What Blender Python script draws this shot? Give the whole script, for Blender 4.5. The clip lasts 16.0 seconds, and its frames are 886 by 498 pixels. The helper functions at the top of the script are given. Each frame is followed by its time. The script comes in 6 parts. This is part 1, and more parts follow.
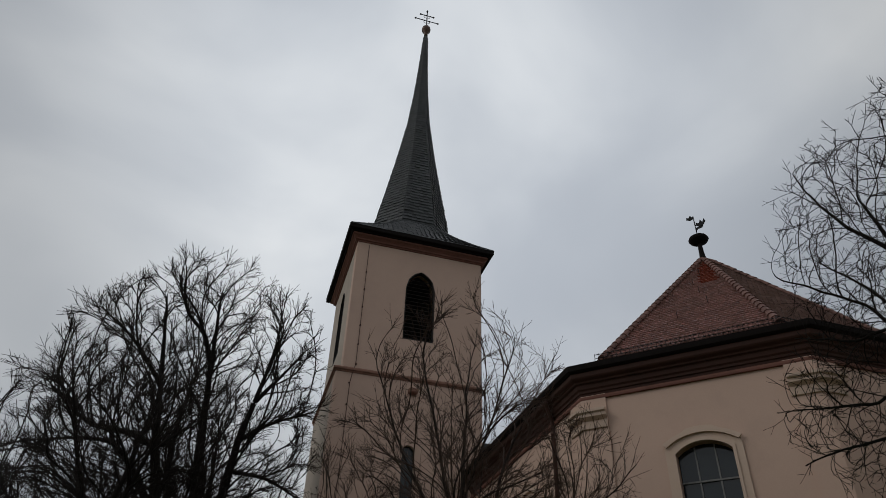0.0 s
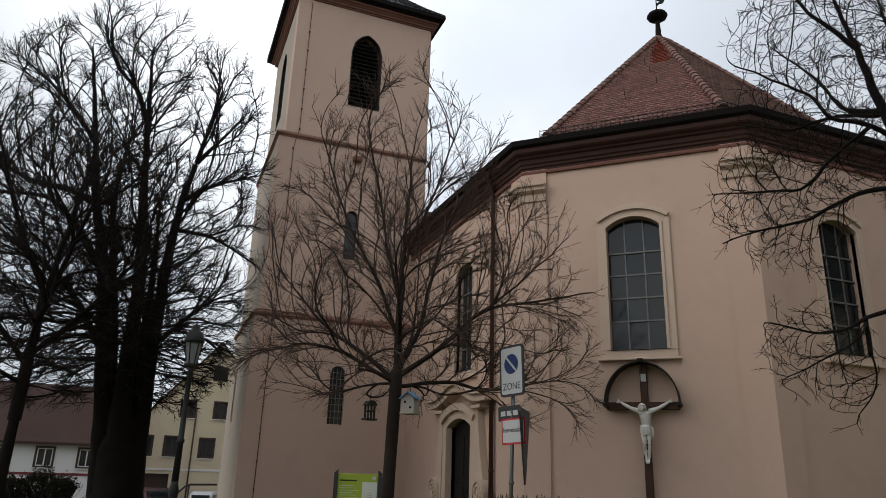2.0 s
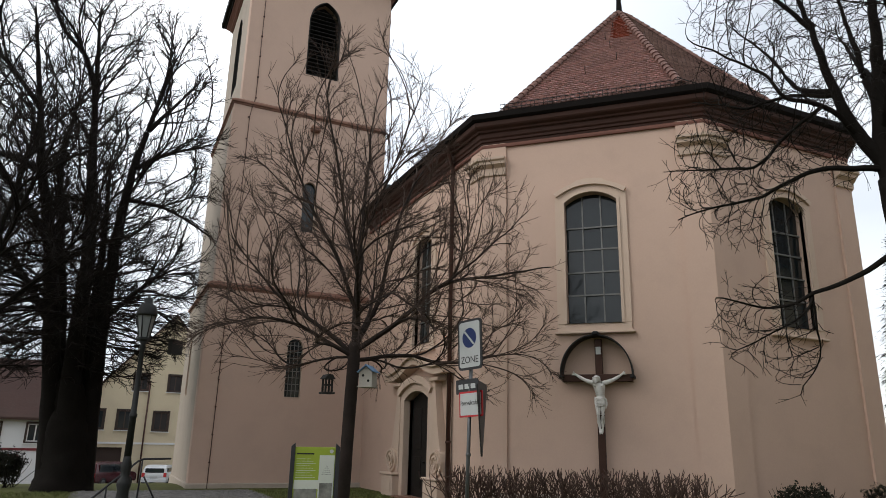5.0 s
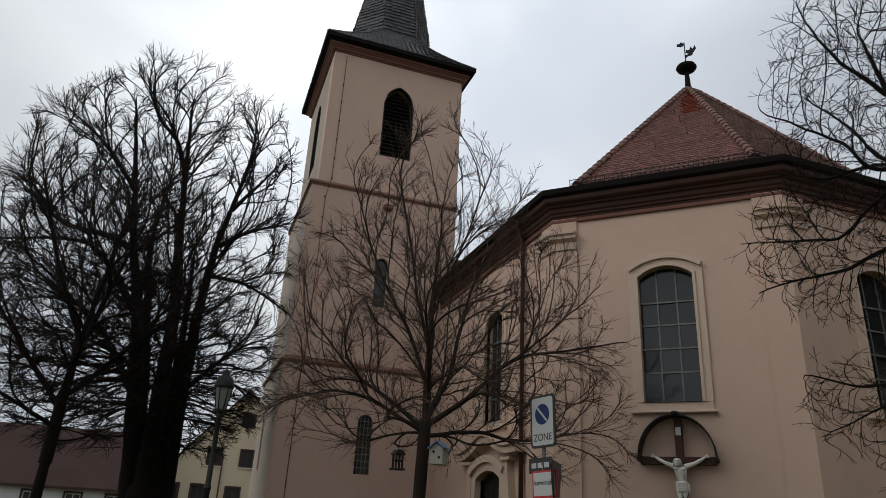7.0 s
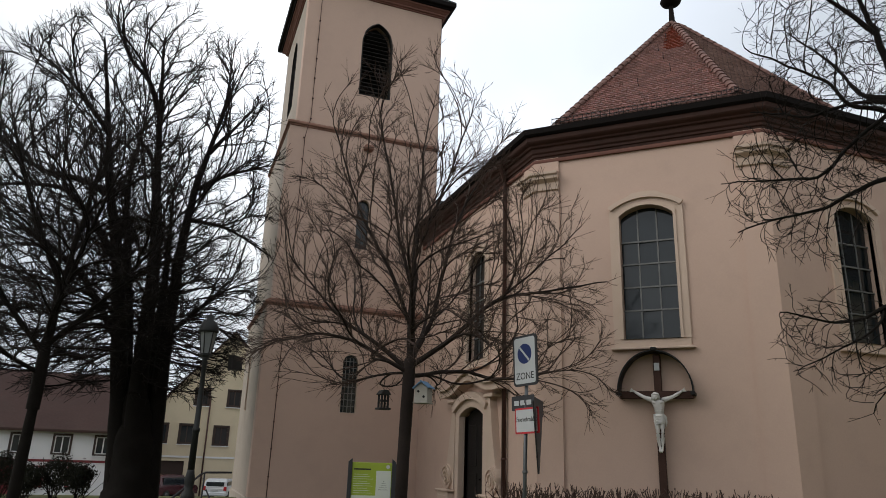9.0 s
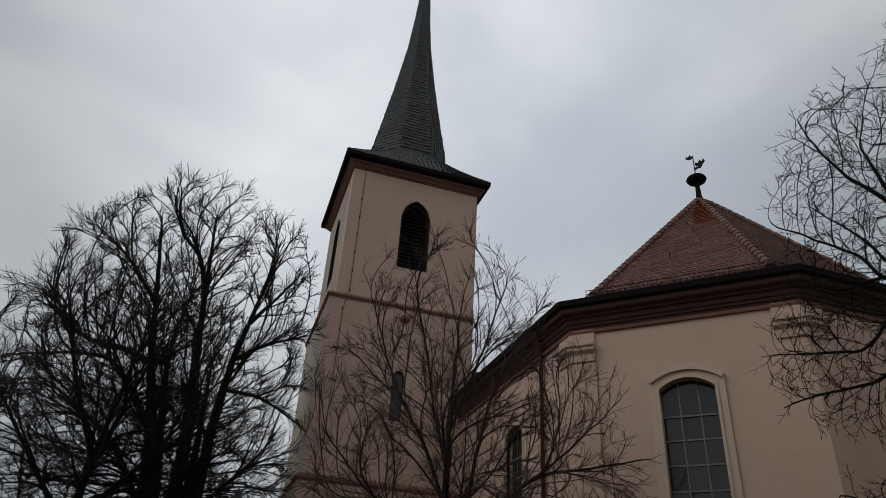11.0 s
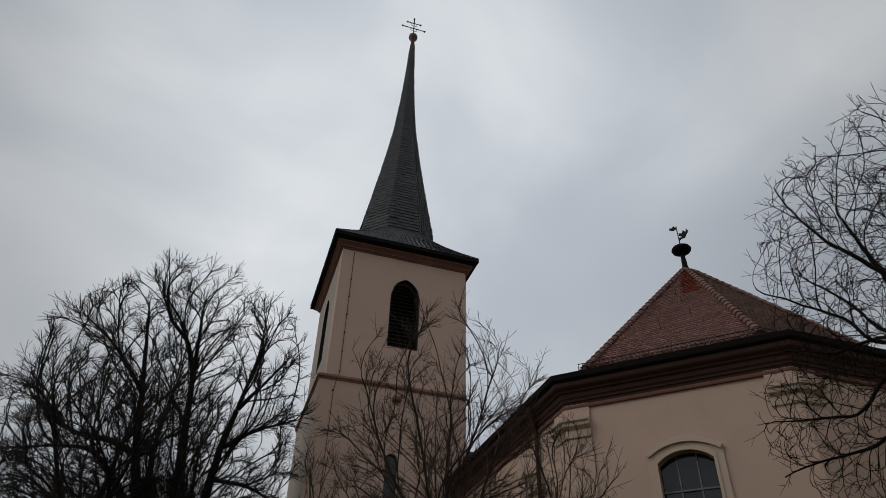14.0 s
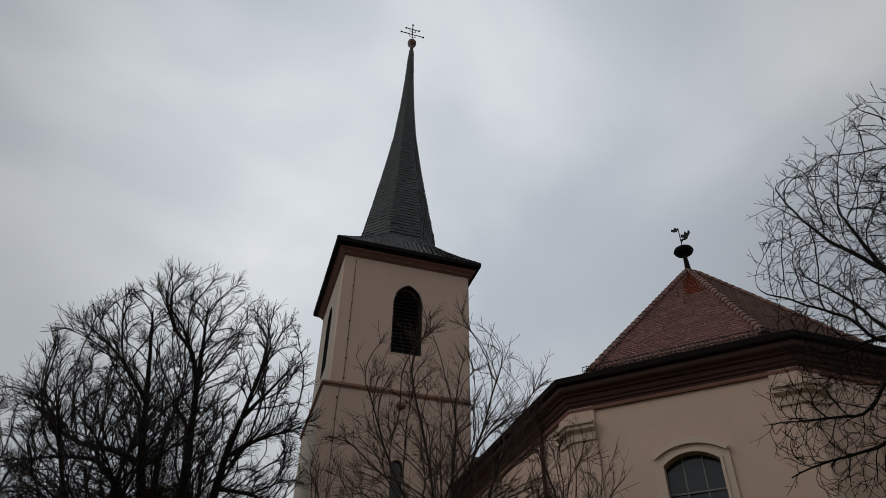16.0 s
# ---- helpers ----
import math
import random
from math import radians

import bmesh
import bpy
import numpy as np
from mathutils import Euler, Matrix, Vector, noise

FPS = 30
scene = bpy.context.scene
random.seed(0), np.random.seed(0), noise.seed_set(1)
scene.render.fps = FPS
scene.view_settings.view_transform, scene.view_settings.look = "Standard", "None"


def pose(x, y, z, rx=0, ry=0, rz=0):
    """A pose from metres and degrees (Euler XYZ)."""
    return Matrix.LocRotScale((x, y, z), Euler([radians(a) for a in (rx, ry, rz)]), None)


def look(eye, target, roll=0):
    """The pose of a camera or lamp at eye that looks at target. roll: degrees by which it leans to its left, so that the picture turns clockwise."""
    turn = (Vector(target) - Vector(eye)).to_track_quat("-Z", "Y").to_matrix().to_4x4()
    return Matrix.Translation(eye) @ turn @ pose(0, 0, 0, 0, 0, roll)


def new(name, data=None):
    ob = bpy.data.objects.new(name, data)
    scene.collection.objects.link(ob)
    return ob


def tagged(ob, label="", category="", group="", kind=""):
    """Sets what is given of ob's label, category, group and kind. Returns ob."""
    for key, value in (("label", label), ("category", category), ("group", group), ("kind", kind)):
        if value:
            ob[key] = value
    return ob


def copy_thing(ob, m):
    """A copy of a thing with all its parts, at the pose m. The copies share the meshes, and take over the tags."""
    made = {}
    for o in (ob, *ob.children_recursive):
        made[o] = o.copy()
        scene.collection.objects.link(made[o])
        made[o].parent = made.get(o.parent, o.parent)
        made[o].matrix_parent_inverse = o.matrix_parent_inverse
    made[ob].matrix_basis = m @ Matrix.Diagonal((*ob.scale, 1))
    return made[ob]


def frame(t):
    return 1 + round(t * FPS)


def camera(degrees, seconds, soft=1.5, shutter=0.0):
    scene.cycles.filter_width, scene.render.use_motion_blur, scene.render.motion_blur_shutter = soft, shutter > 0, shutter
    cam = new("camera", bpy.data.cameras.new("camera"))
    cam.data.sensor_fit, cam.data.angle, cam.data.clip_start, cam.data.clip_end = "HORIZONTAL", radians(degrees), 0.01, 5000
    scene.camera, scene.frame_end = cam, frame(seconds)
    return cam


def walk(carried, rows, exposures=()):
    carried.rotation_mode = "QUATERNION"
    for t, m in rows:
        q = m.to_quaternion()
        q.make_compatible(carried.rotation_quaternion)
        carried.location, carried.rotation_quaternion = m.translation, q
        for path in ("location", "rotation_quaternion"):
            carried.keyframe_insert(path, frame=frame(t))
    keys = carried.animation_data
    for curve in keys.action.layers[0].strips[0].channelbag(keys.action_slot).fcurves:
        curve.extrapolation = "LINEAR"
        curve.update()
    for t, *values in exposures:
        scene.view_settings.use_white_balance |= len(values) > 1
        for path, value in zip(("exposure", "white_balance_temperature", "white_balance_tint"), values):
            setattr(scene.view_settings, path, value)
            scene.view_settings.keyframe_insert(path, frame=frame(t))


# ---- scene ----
import collections

from mathutils import Quaternion

cam = camera(65.27, 16.0, soft=0.5)
PATH = [
    (0.0, pose(0.011, 0.003, 1.533, 126.533, -1.585, -16.892)),
    (0.5, pose(-0.001, 0.010, 1.553, 121.797, -1.016, -17.946)),
    (1.0, pose(-0.010, 0.005, 1.580, 115.396, -0.912, -20.156)),
    (1.5, pose(-0.008, 0.047, 1.611, 110.973, -1.368, -20.339)),
    (2.0, pose(-0.004, 0.053, 1.609, 107.728, -1.719, -22.016)),
    (2.5, pose(0.001, 0.066, 1.625, 105.495, -1.705, -24.093)),
    (3.0, pose(0.010, 0.077, 1.672, 104.936, -0.847, -25.343)),
    (5.5, pose(0.008, 0.103, 1.644, 106.080, -1.321, -25.227)),
    (6.0, pose(0.003, 0.110, 1.657, 108.334, -1.704, -23.048)),
    (6.5, pose(-0.013, 0.072, 1.608, 111.805, -2.751, -20.247)),
    (7.0, pose(-0.037, 0.065, 1.572, 111.700, -2.948, -19.955)),
    (7.5, pose(-0.033, 0.060, 1.577, 105.307, -1.996, -22.103)),
    (8.0, pose(-0.030, 0.084, 1.619, 105.177, -2.058, -23.037)),
    (8.5, pose(-0.033, 0.074, 1.628, 105.453, -1.729, -22.853)),
    (9.0, pose(-0.033, 0.069, 1.641, 106.723, -1.771, -21.079)),
    (9.5, pose(-0.043, 0.041, 1.643, 111.774, -2.251, -18.448)),
    (12.0, pose(-0.055, -0.072, 1.583, 126.291, -3.048, -18.892)),
    (12.5, pose(-0.049, -0.075, 1.569, 129.427, -2.719, -18.200)),
    (13.0, pose(-0.043, -0.075, 1.559, 128.799, -1.355, -17.486)),
    (13.5, pose(-0.038, -0.070, 1.565, 128.228, -1.159, -17.489)),
    (14.0, pose(-0.038, -0.072, 1.564, 127.063, -1.221, -18.209)),
    (14.5, pose(-0.039, -0.083, 1.563, 125.668, -1.635, -19.339)),
    (15.0, pose(-0.041, -0.088, 1.573, 127.906, -1.104, -17.655)),
    (15.5, pose(-0.044, -0.090, 1.553, 127.942, -0.777, -17.722)),
    (16.0, pose(-0.043, -0.081, 1.567, 127.454, -0.604, -17.536)),
]
EXPOSURES = [(0.0, -0.12), (0.5, 0.0), (1.0, 0.25), (1.5, 0.50), (2.0, 0.82), (2.5, 1.15), (3.0, 1.24), (5.5, 1.2), (6.0, 0.98), (6.5, 0.66),
             (7.0, 0.5), (7.5, 0.92), (8.0, 1.08), (8.5, 1.08), (9.0, 0.98), (9.5, 0.6), (12.0, -0.1), (16.0, -0.12)]
walk(cam, PATH, EXPOSURES)

# ---- sky and sun: a high overcast with slow grey clouds ----
world = bpy.data.worlds.new("overcast_sky")
scene.world = world
world.use_nodes = True
wt = world.node_tree
wt.nodes.clear()


def wnode(kind):
    return wt.nodes.new(kind)


SUN_UP, SUN_ROUND = radians(36), radians(-107)
GLOW_UP, GLOW_ROUND = radians(46), radians(15)
sky = wnode("ShaderNodeTexSky")
sky.sky_type, sky.sun_disc, sky.sun_elevation, sky.sun_rotation = "NISHITA", False, SUN_UP, SUN_ROUND
wcoord = wnode("ShaderNodeTexCoord")
wmap = wnode("ShaderNodeMapping")
wmap.inputs["Location"].default_value = (0.32, 0.1, 0.0)
wmap.inputs["Scale"].default_value = (1.0, 1.0, 1.35)
wt.links.new(wcoord.outputs["Generated"], wmap.inputs["Vector"])
clouds = wnode("ShaderNodeTexNoise")
clouds.inputs["Scale"].default_value = 2.1
clouds.inputs["Detail"].default_value = 5.0
clouds.inputs["Roughness"].default_value = 0.42
clouds.inputs["Distortion"].default_value = 0.35
wt.links.new(wmap.outputs["Vector"], clouds.inputs["Vector"])
ramp = wnode("ShaderNodeValToRGB")
ramp.color_ramp.interpolation = "B_SPLINE"
els = ramp.color_ramp.elements
els[0].position, els[0].color = 0.30, (0.37, 0.40, 0.445, 1)
els[1].position, els[1].color = 0.70, (0.76, 0.775, 0.78, 1)
mid = els.new(0.5)
mid.color = (0.53, 0.56, 0.595, 1)
wt.links.new(clouds.outputs["Fac"], ramp.inputs["Fac"])
# the cloud is thinner, and so brighter, in one broad stretch behind the tower
to_gap = wnode("ShaderNodeVectorMath")
to_gap.operation = "DOT_PRODUCT"
to_gap.inputs[1].default_value = (math.cos(GLOW_UP) * math.sin(GLOW_ROUND), math.cos(GLOW_UP) * math.cos(GLOW_ROUND), math.sin(GLOW_UP))
wnorm = wnode("ShaderNodeVectorMath")
wnorm.operation = "NORMALIZE"
wt.links.new(wcoord.outputs["Generated"], wnorm.inputs[0])
wt.links.new(wnorm.outputs[0], to_gap.inputs[0])
glow = wnode("ShaderNodeMapRange")
glow.interpolation_type = "SMOOTHSTEP"
glow.inputs["From Min"].default_value, glow.inputs["From Max"].default_value = 0.82, 1.0
glow.inputs["To Min"].default_value, glow.inputs["To Max"].default_value = 0.84, 1.40
wt.links.new(to_gap.outputs["Value"], glow.inputs["Value"])
lit = wnode("ShaderNodeVectorMath")
lit.operation = "SCALE"
wt.links.new(ramp.outputs["Color"], lit.inputs[0])
wt.links.new(glow.outputs["Result"], lit.inputs["Scale"])
b_cloud = wnode("ShaderNodeBackground")
b_cloud.inputs["Strength"].default_value = 1.0
wt.links.new(lit.outputs[0], b_cloud.inputs["Color"])
b_sky = wnode("ShaderNodeBackground")
b_sky.inputs["Strength"].default_value = 0.07
wt.links.new(sky.outputs["Color"], b_sky.inputs["Color"])
mix = wnode("ShaderNodeMixShader")
mix.inputs["Fac"].default_value = 0.92
wt.links.new(b_sky.outputs[0], mix.inputs[1])
wt.links.new(b_cloud.outputs[0], mix.inputs[2])
wout = wnode("ShaderNodeOutputWorld")
wt.links.new(mix.outputs[0], wout.inputs["Surface"])

sun_data = bpy.data.lights.new("sun", "SUN")
sun_data.energy, sun_data.angle, sun_data.color = 0.6, radians(40), (1.0, 0.96, 0.9)
sun = new("sun", sun_data)
sun.matrix_world = look((-60, 2, 40), (0, 0, 0))


# ---- materials ----
def material(name, base, rough=0.8, metal=0.0, spread=0.12, fine=40.0, coarse=1.2, bump=0.15, dark=None, per_piece=0.0, spec=0.3, stains=0.0):
    """Base colour varied at two scales, with relief; per_piece varies it by object or by island."""
    m = bpy.data.materials.new(name)
    m.use_nodes = True
    t = m.node_tree
    p = t.nodes["Principled BSDF"]
    p.inputs["Roughness"].default_value, p.inputs["Metallic"].default_value = rough, metal
    p.inputs["Specular IOR Level"].default_value = spec
    co = t.nodes.new("ShaderNodeTexCoord")

    def noise_at(scale, detail, rough_=0.55):
        n = t.nodes.new("ShaderNodeTexNoise")
        n.inputs["Scale"].default_value, n.inputs["Detail"].default_value, n.inputs["Roughness"].default_value = scale, detail, rough_
        t.links.new(co.outputs["Object"], n.inputs["Vector"])
        return n

    def math_(op, a, b):
        n = t.nodes.new("ShaderNodeMath")
        n.operation = op
        for i, v in enumerate((a, b)):
            if isinstance(v, (int, float)):
                n.inputs[i].default_value = v
            else:
                t.links.new(v, n.inputs[i])
        return n.outputs[0]

    a, b = noise_at(fine, 4), noise_at(coarse, 5)
    v = math_("ADD", math_("MULTIPLY", math_("SUBTRACT", a.outputs["Fac"], 0.5), spread * 1.6),
              math_("MULTIPLY", math_("SUBTRACT", b.outputs["Fac"], 0.5), spread * 2.2))
    if per_piece:
        info, geo = t.nodes.new("ShaderNodeObjectInfo"), t.nodes.new("ShaderNodeNewGeometry")
        r = math_("FRACT", math_("ADD", info.outputs["Random"], geo.outputs["Random Per Island"]), 0)
        v = math_("ADD", v, math_("MULTIPLY", math_("SUBTRACT", r, 0.5), per_piece))
    v = math_("ADD", v, 1.0)
    col = t.nodes.new("ShaderNodeMix")
    col.data_type, col.blend_type = "RGBA", "MULTIPLY"
    col.inputs["Factor"].default_value = 1.0
    comb = t.nodes.new("ShaderNodeCombineColor")
    for i in range(3):
        t.links.new(v, comb.inputs[i])
    out = None
    if dark:
        c2 = t.nodes.new("ShaderNodeMix")
        c2.data_type = "RGBA"
        n3 = noise_at(coarse * 2.7, 6, 0.65)
        rr = t.nodes.new("ShaderNodeValToRGB")
        rr.color_ramp.elements[0].position, rr.color_ramp.elements[1].position = 0.48, 0.72
        t.links.new(n3.outputs["Fac"], rr.inputs["Fac"])
        fac = math_("MULTIPLY", rr.outputs["Color"], stains or 0.6)
        t.links.new(fac, c2.inputs["Factor"])
        c2.inputs[6].default_value, c2.inputs[7].default_value = (*base, 1), (*dark, 1)
        out = c2.outputs[2]
    if out is None:
        col.inputs[6].default_value = (*base, 1)
    else:
        t.links.new(out, col.inputs[6])
    t.links.new(comb.outputs[0], col.inputs[7])
    t.links.new(col.outputs[2], p.inputs["Base Color"])
    if bump:
        bp = t.nodes.new("ShaderNodeBump")
        bp.inputs["Strength"].default_value, bp.inputs["Distance"].default_value = bump, 0.02
        t.links.new(a.outputs["Fac"], bp.inputs["Height"])
        t.links.new(bp.outputs[0], p.inputs["Normal"])
    return m


def plain_glass(name, base, rough):
    m = material(name, base, rough, 0.0, 0.15, 3.0, 1.5, 0.05, None, 0.25, 0.42)
    return m


PLASTER = material("salmon_plaster", (0.505, 0.362, 0.290), 0.92, 0, 0.06, 30, 0.35, 0.12, (0.405, 0.298, 0.240), 0, 0.2, 0.35)
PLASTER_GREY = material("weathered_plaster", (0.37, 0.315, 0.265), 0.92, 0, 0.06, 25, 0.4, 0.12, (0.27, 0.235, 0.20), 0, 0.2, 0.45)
STUCCO = material("cream_stucco", (0.52, 0.40, 0.32), 0.9, 0, 0.05, 40, 0.8, 0.1, (0.47, 0.355, 0.27), 0, 0.2, 0.4)
SANDSTONE = material("red_sandstone_moulding", (0.23, 0.125, 0.092), 0.9, 0, 0.1, 30, 1.0, 0.2, (0.12, 0.07, 0.052), 0, 0.2, 0.6)
CORNICE_WOOD = material("dark_brown_painted_wood", (0.040, 0.015, 0.009), 0.75, 0, 0.15, 20, 1.0, 0.2, (0.024, 0.011, 0.007), 0, 0.3, 0.6)
EAVE_BLACK = material("blackened_copper_gutter", (0.007, 0.005, 0.0045), 0.8, 0.0, 0.2, 20, 2, 0.1, None, 0, 0.12)
SLATE = material("spire_slate", (0.044, 0.047, 0.05), 0.5, 0, 0.2, 30, 0.8, 0.2, (0.028, 0.034, 0.03), 0.5, 0.35, 0.5)
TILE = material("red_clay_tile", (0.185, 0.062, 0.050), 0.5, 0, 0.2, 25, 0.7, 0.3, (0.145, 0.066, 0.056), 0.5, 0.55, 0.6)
TILE_EDGE = material("pale_worn_tile_edge", (0.36, 0.235, 0.205), 0.8, 0, 0.25, 25, 0.7, 0.2, (0.20, 0.115, 0.095), 0.4, 0.3, 0.5)
TILE_RUST = material("rust_stained_clay_tile", (0.215, 0.05, 0.026), 0.7, 0, 0.2, 25, 0.7, 0.3, (0.15, 0.05, 0.03), 0.4, 0.35, 0.6)
# darker, greyer tile tone for the flare and every slope but one
TILE_GREY = material("grey_brown_clay_tile", (0.105, 0.064, 0.053), 0.85, 0, 0.25, 25, 0.9, 0.3, (0.08, 0.065, 0.055), 0.55, 0.3, 0.7)
TOWER_RED = material("red_brown_painted_stone", (0.18, 0.085, 0.066), 0.85, 0, 0.12, 30, 1.0, 0.2, (0.13, 0.065, 0.05), 0, 0.2, 0.6)
RIDGE = material("ridge_tile", (0.155, 0.08, 0.065), 0.8, 0, 0.2, 20, 1.0, 0.2, (0.1, 0.07, 0.06), 0.4, 0.3, 0.6)
GLASS = plain_glass("leaded_window_glass", (0.014, 0.018, 0.020), 0.06)
LEAD = material("grey_glazing_bar", (0.15, 0.15, 0.145), 0.6, 0.3, 0.1, 30, 3, 0.1)
LOUVRE = material("black_louvre_wood", (0.018, 0.016, 0.015), 0.8, 0, 0.2, 20, 2, 0.2)
# near-black that puts the shade of unlit insides into the colour
SHADE_BLACK = material("painted_interior_shade", (0.008, 0.008, 0.008), 1.0, 0, 0, 10, 1, 0)
# oak taken to near-black, the doorway's shade is in the colour
DOOR_SHADE_WOOD = material("shade_darkened_oak_door", (0.007, 0.005, 0.004), 0.6, 0, 0.3, 30, 3, 0.2)
PIPE = material("brown_downpipe", (0.07, 0.035, 0.028), 0.5, 0.3, 0.15, 15, 2, 0.05)
IRON = material("black_wrought_iron", (0.016, 0.016, 0.016), 0.55, 0.5, 0.2, 30, 3, 0.1)
LAMP_IRON = material("dark_grey_lamp_iron", (0.014, 0.015, 0.015), 0.6, 0.1, 0.2, 30, 3, 0.1)
LAMP_GLASS = material("frosted_lamp_glass", (0.17, 0.18, 0.18), 0.3, 0, 0.05, 5, 2, 0)
GOLD = material("darkened_copper", (0.085, 0.05, 0.035), 0.5, 0.5, 0.25, 12, 3, 0.1, (0.1, 0.05, 0.035), 0, 0.5, 0.7)
STEEL = material("galvanised_steel", (0.11, 0.115, 0.12), 0.45, 0.7, 0.12, 30, 4, 0.05)
SIGN_GREY = material("grey_sign_back", (0.035, 0.035, 0.038), 0.5, 0.3, 0.1, 20, 3, 0.03)
# white lowered to grey, with the shade of the turned-away plates in it
SIGN_WHITE = material("shaded_white_sign_film", (0.40, 0.41, 0.41), 0.4, 0, 0.05, 15, 3, 0.02)
SIGN_BLUE = material("blue_sign_film", (0.012, 0.025, 0.10), 0.4, 0, 0.08, 15, 3, 0.02)
SIGN_RED = material("red_sign_film", (0.38, 0.02, 0.025), 0.4, 0, 0.08, 15, 3, 0.02)
INK = material("black_print", (0.015, 0.015, 0.015), 0.6, 0, 0.05, 15, 3, 0)
CROSS_WOOD = material("reddish_brown_cross_wood", (0.045, 0.018, 0.011), 0.65, 0, 0.25, 30, 4, 0.2)
STATUE = material("white_painted_carving", (0.62, 0.60, 0.57), 0.65, 0, 0.08, 30, 6, 0.1, (0.5, 0.48, 0.45), 0, 0.3, 0.3)
BARK = material("dark_lime_bark", (0.0095, 0.0078, 0.0066), 0.95, 0, 0.35, 22, 3, 0.6, (0.009, 0.009, 0.007), 0, 0.08, 0.6)
BARK_BROWN = material("brown_young_bark", (0.021, 0.0145, 0.012), 0.9, 0, 0.3, 30, 4, 0.4, (0.018, 0.014, 0.012), 0, 0.2, 0.5)
TWIG = material("dark_twig", (0.012, 0.0095, 0.008), 0.9, 0, 0.3, 12, 2, 0, None, 0, 0.1)
TWIG_BROWN = material("reddish_brown_twig", (0.050, 0.031, 0.023), 0.85, 0, 0.3, 12, 2, 0)
HEDGE_TWIG = material("hedge_twig", (0.075, 0.045, 0.035), 0.9, 0, 0.35, 12, 2, 0, None, 0.4)
EVERGREEN = material("evergreen_leaf", (0.016, 0.016, 0.009), 0.9, 0, 0.3, 12, 2, 0, None, 0.5)
LAWN = material("winter_lawn", (0.085, 0.09, 0.03), 0.95, 0, 0.3, 14, 0.6, 0.6, (0.075, 0.06, 0.03), 0, 0.1, 0.6)
BLADE = material("grass_blade", (0.10, 0.115, 0.032), 0.8, 0, 0.2, 5, 1, 0, None, 0.5)
PAVING = material("grey_cobble", (0.15, 0.145, 0.14), 0.85, 0, 0.2, 20, 1, 0.4, (0.08, 0.08, 0.075), 0.35, 0.3, 0.5)
ASPHALT = material("asphalt", (0.055, 0.055, 0.055), 0.9, 0, 0.2, 40, 0.5, 0.3)
HOUSE_WHITE = material("white_house_render", (0.62, 0.62, 0.63), 0.9, 0, 0.05, 15, 0.3, 0.1)
HOUSE_YELLOW = material("pale_yellow_render", (0.56, 0.48, 0.345), 0.9, 0, 0.06, 15, 0.3, 0.1, (0.46, 0.39, 0.29), 0, 0.2, 0.4)
HOUSE_RED = material("wine_red_trim", (0.16, 0.03, 0.035), 0.8, 0, 0.1, 20, 1, 0.05)
HOUSE_BROWN = material("dark_brown_trim", (0.045, 0.03, 0.025), 0.7, 0, 0.1, 20, 1, 0.05)
HOUSE_ROOF = material("brown_roof_tile", (0.052, 0.03, 0.026), 0.85, 0, 0.25, 8, 0.4, 0.5, (0.05, 0.035, 0.03), 0, 0.2, 0.6)
CAR_RED = material("dark_red_car_paint", (0.06, 0.008, 0.012), 0.25, 0.2, 0.05, 10, 1, 0, None, 0, 0.6)
CAR_WHITE = material("white_car_paint", (0.55, 0.57, 0.6), 0.25, 0, 0.05, 10, 1, 0, None, 0, 0.6)
CAR_GLASS = material("car_glass", (0.02, 0.025, 0.03), 0.08, 0, 0.05, 5, 1, 0, None, 0, 0.6)
RUBBER = material("tyre_rubber", (0.02, 0.02, 0.02), 0.9, 0, 0.1, 30, 3, 0.1)
BOARD_GREEN = material("lime_green_panel", (0.26, 0.33, 0.035), 0.5, 0, 0.05, 10, 2, 0.02)
BOARD_PALE = material("pale_print_panel", (0.50, 0.52, 0.46), 0.5, 0, 0.05, 10, 2, 0.02)
BOARD_PHOTO = material("grey_photo_print", (0.17, 0.17, 0.15), 0.5, 0, 0.9, 9, 5, 0.02)
BIRD_BLUE = material("blue_roof_felt", (0.12, 0.22, 0.36), 0.7, 0, 0.1, 20, 3, 0.1)
BIRD_WOOD = material("pale_weathered_wood", (0.30, 0.28, 0.25), 0.85, 0, 0.15, 30, 4, 0.2)


# ---- building helpers ----
def part(name, bm, mat, parent=None, label=""):
    """Links a bmesh as one mesh object under a thing or a part."""
    d = bpy.data.meshes.new(name)
    bmesh.ops.recalc_face_normals(bm, faces=bm.faces)
    bm.to_mesh(d)
    bm.free()
    d.materials.append(mat)
    ob = new(name, d)
    ob.parent = parent
    if label:
        tagged(ob, label)
    return ob


def raw(name, verts, faces, mat, parent=None, label="", smooth=False):
    d = bpy.data.meshes.new(name)
    d.from_pydata(verts, [], faces)
    d.materials.append(mat)
    if smooth:
        d.polygons.foreach_set("use_smooth", [True] * len(d.polygons))
    ob = new(name, d)
    ob.parent = parent
    if label:
        tagged(ob, label)
    return ob


def thing(name, label, category, m=None, group="", kind=""):
    ob = new(name)
    ob.empty_display_size = 0.2
    if m is not None:
        ob.matrix_basis = m
    return tagged(ob, label, category, group, kind)


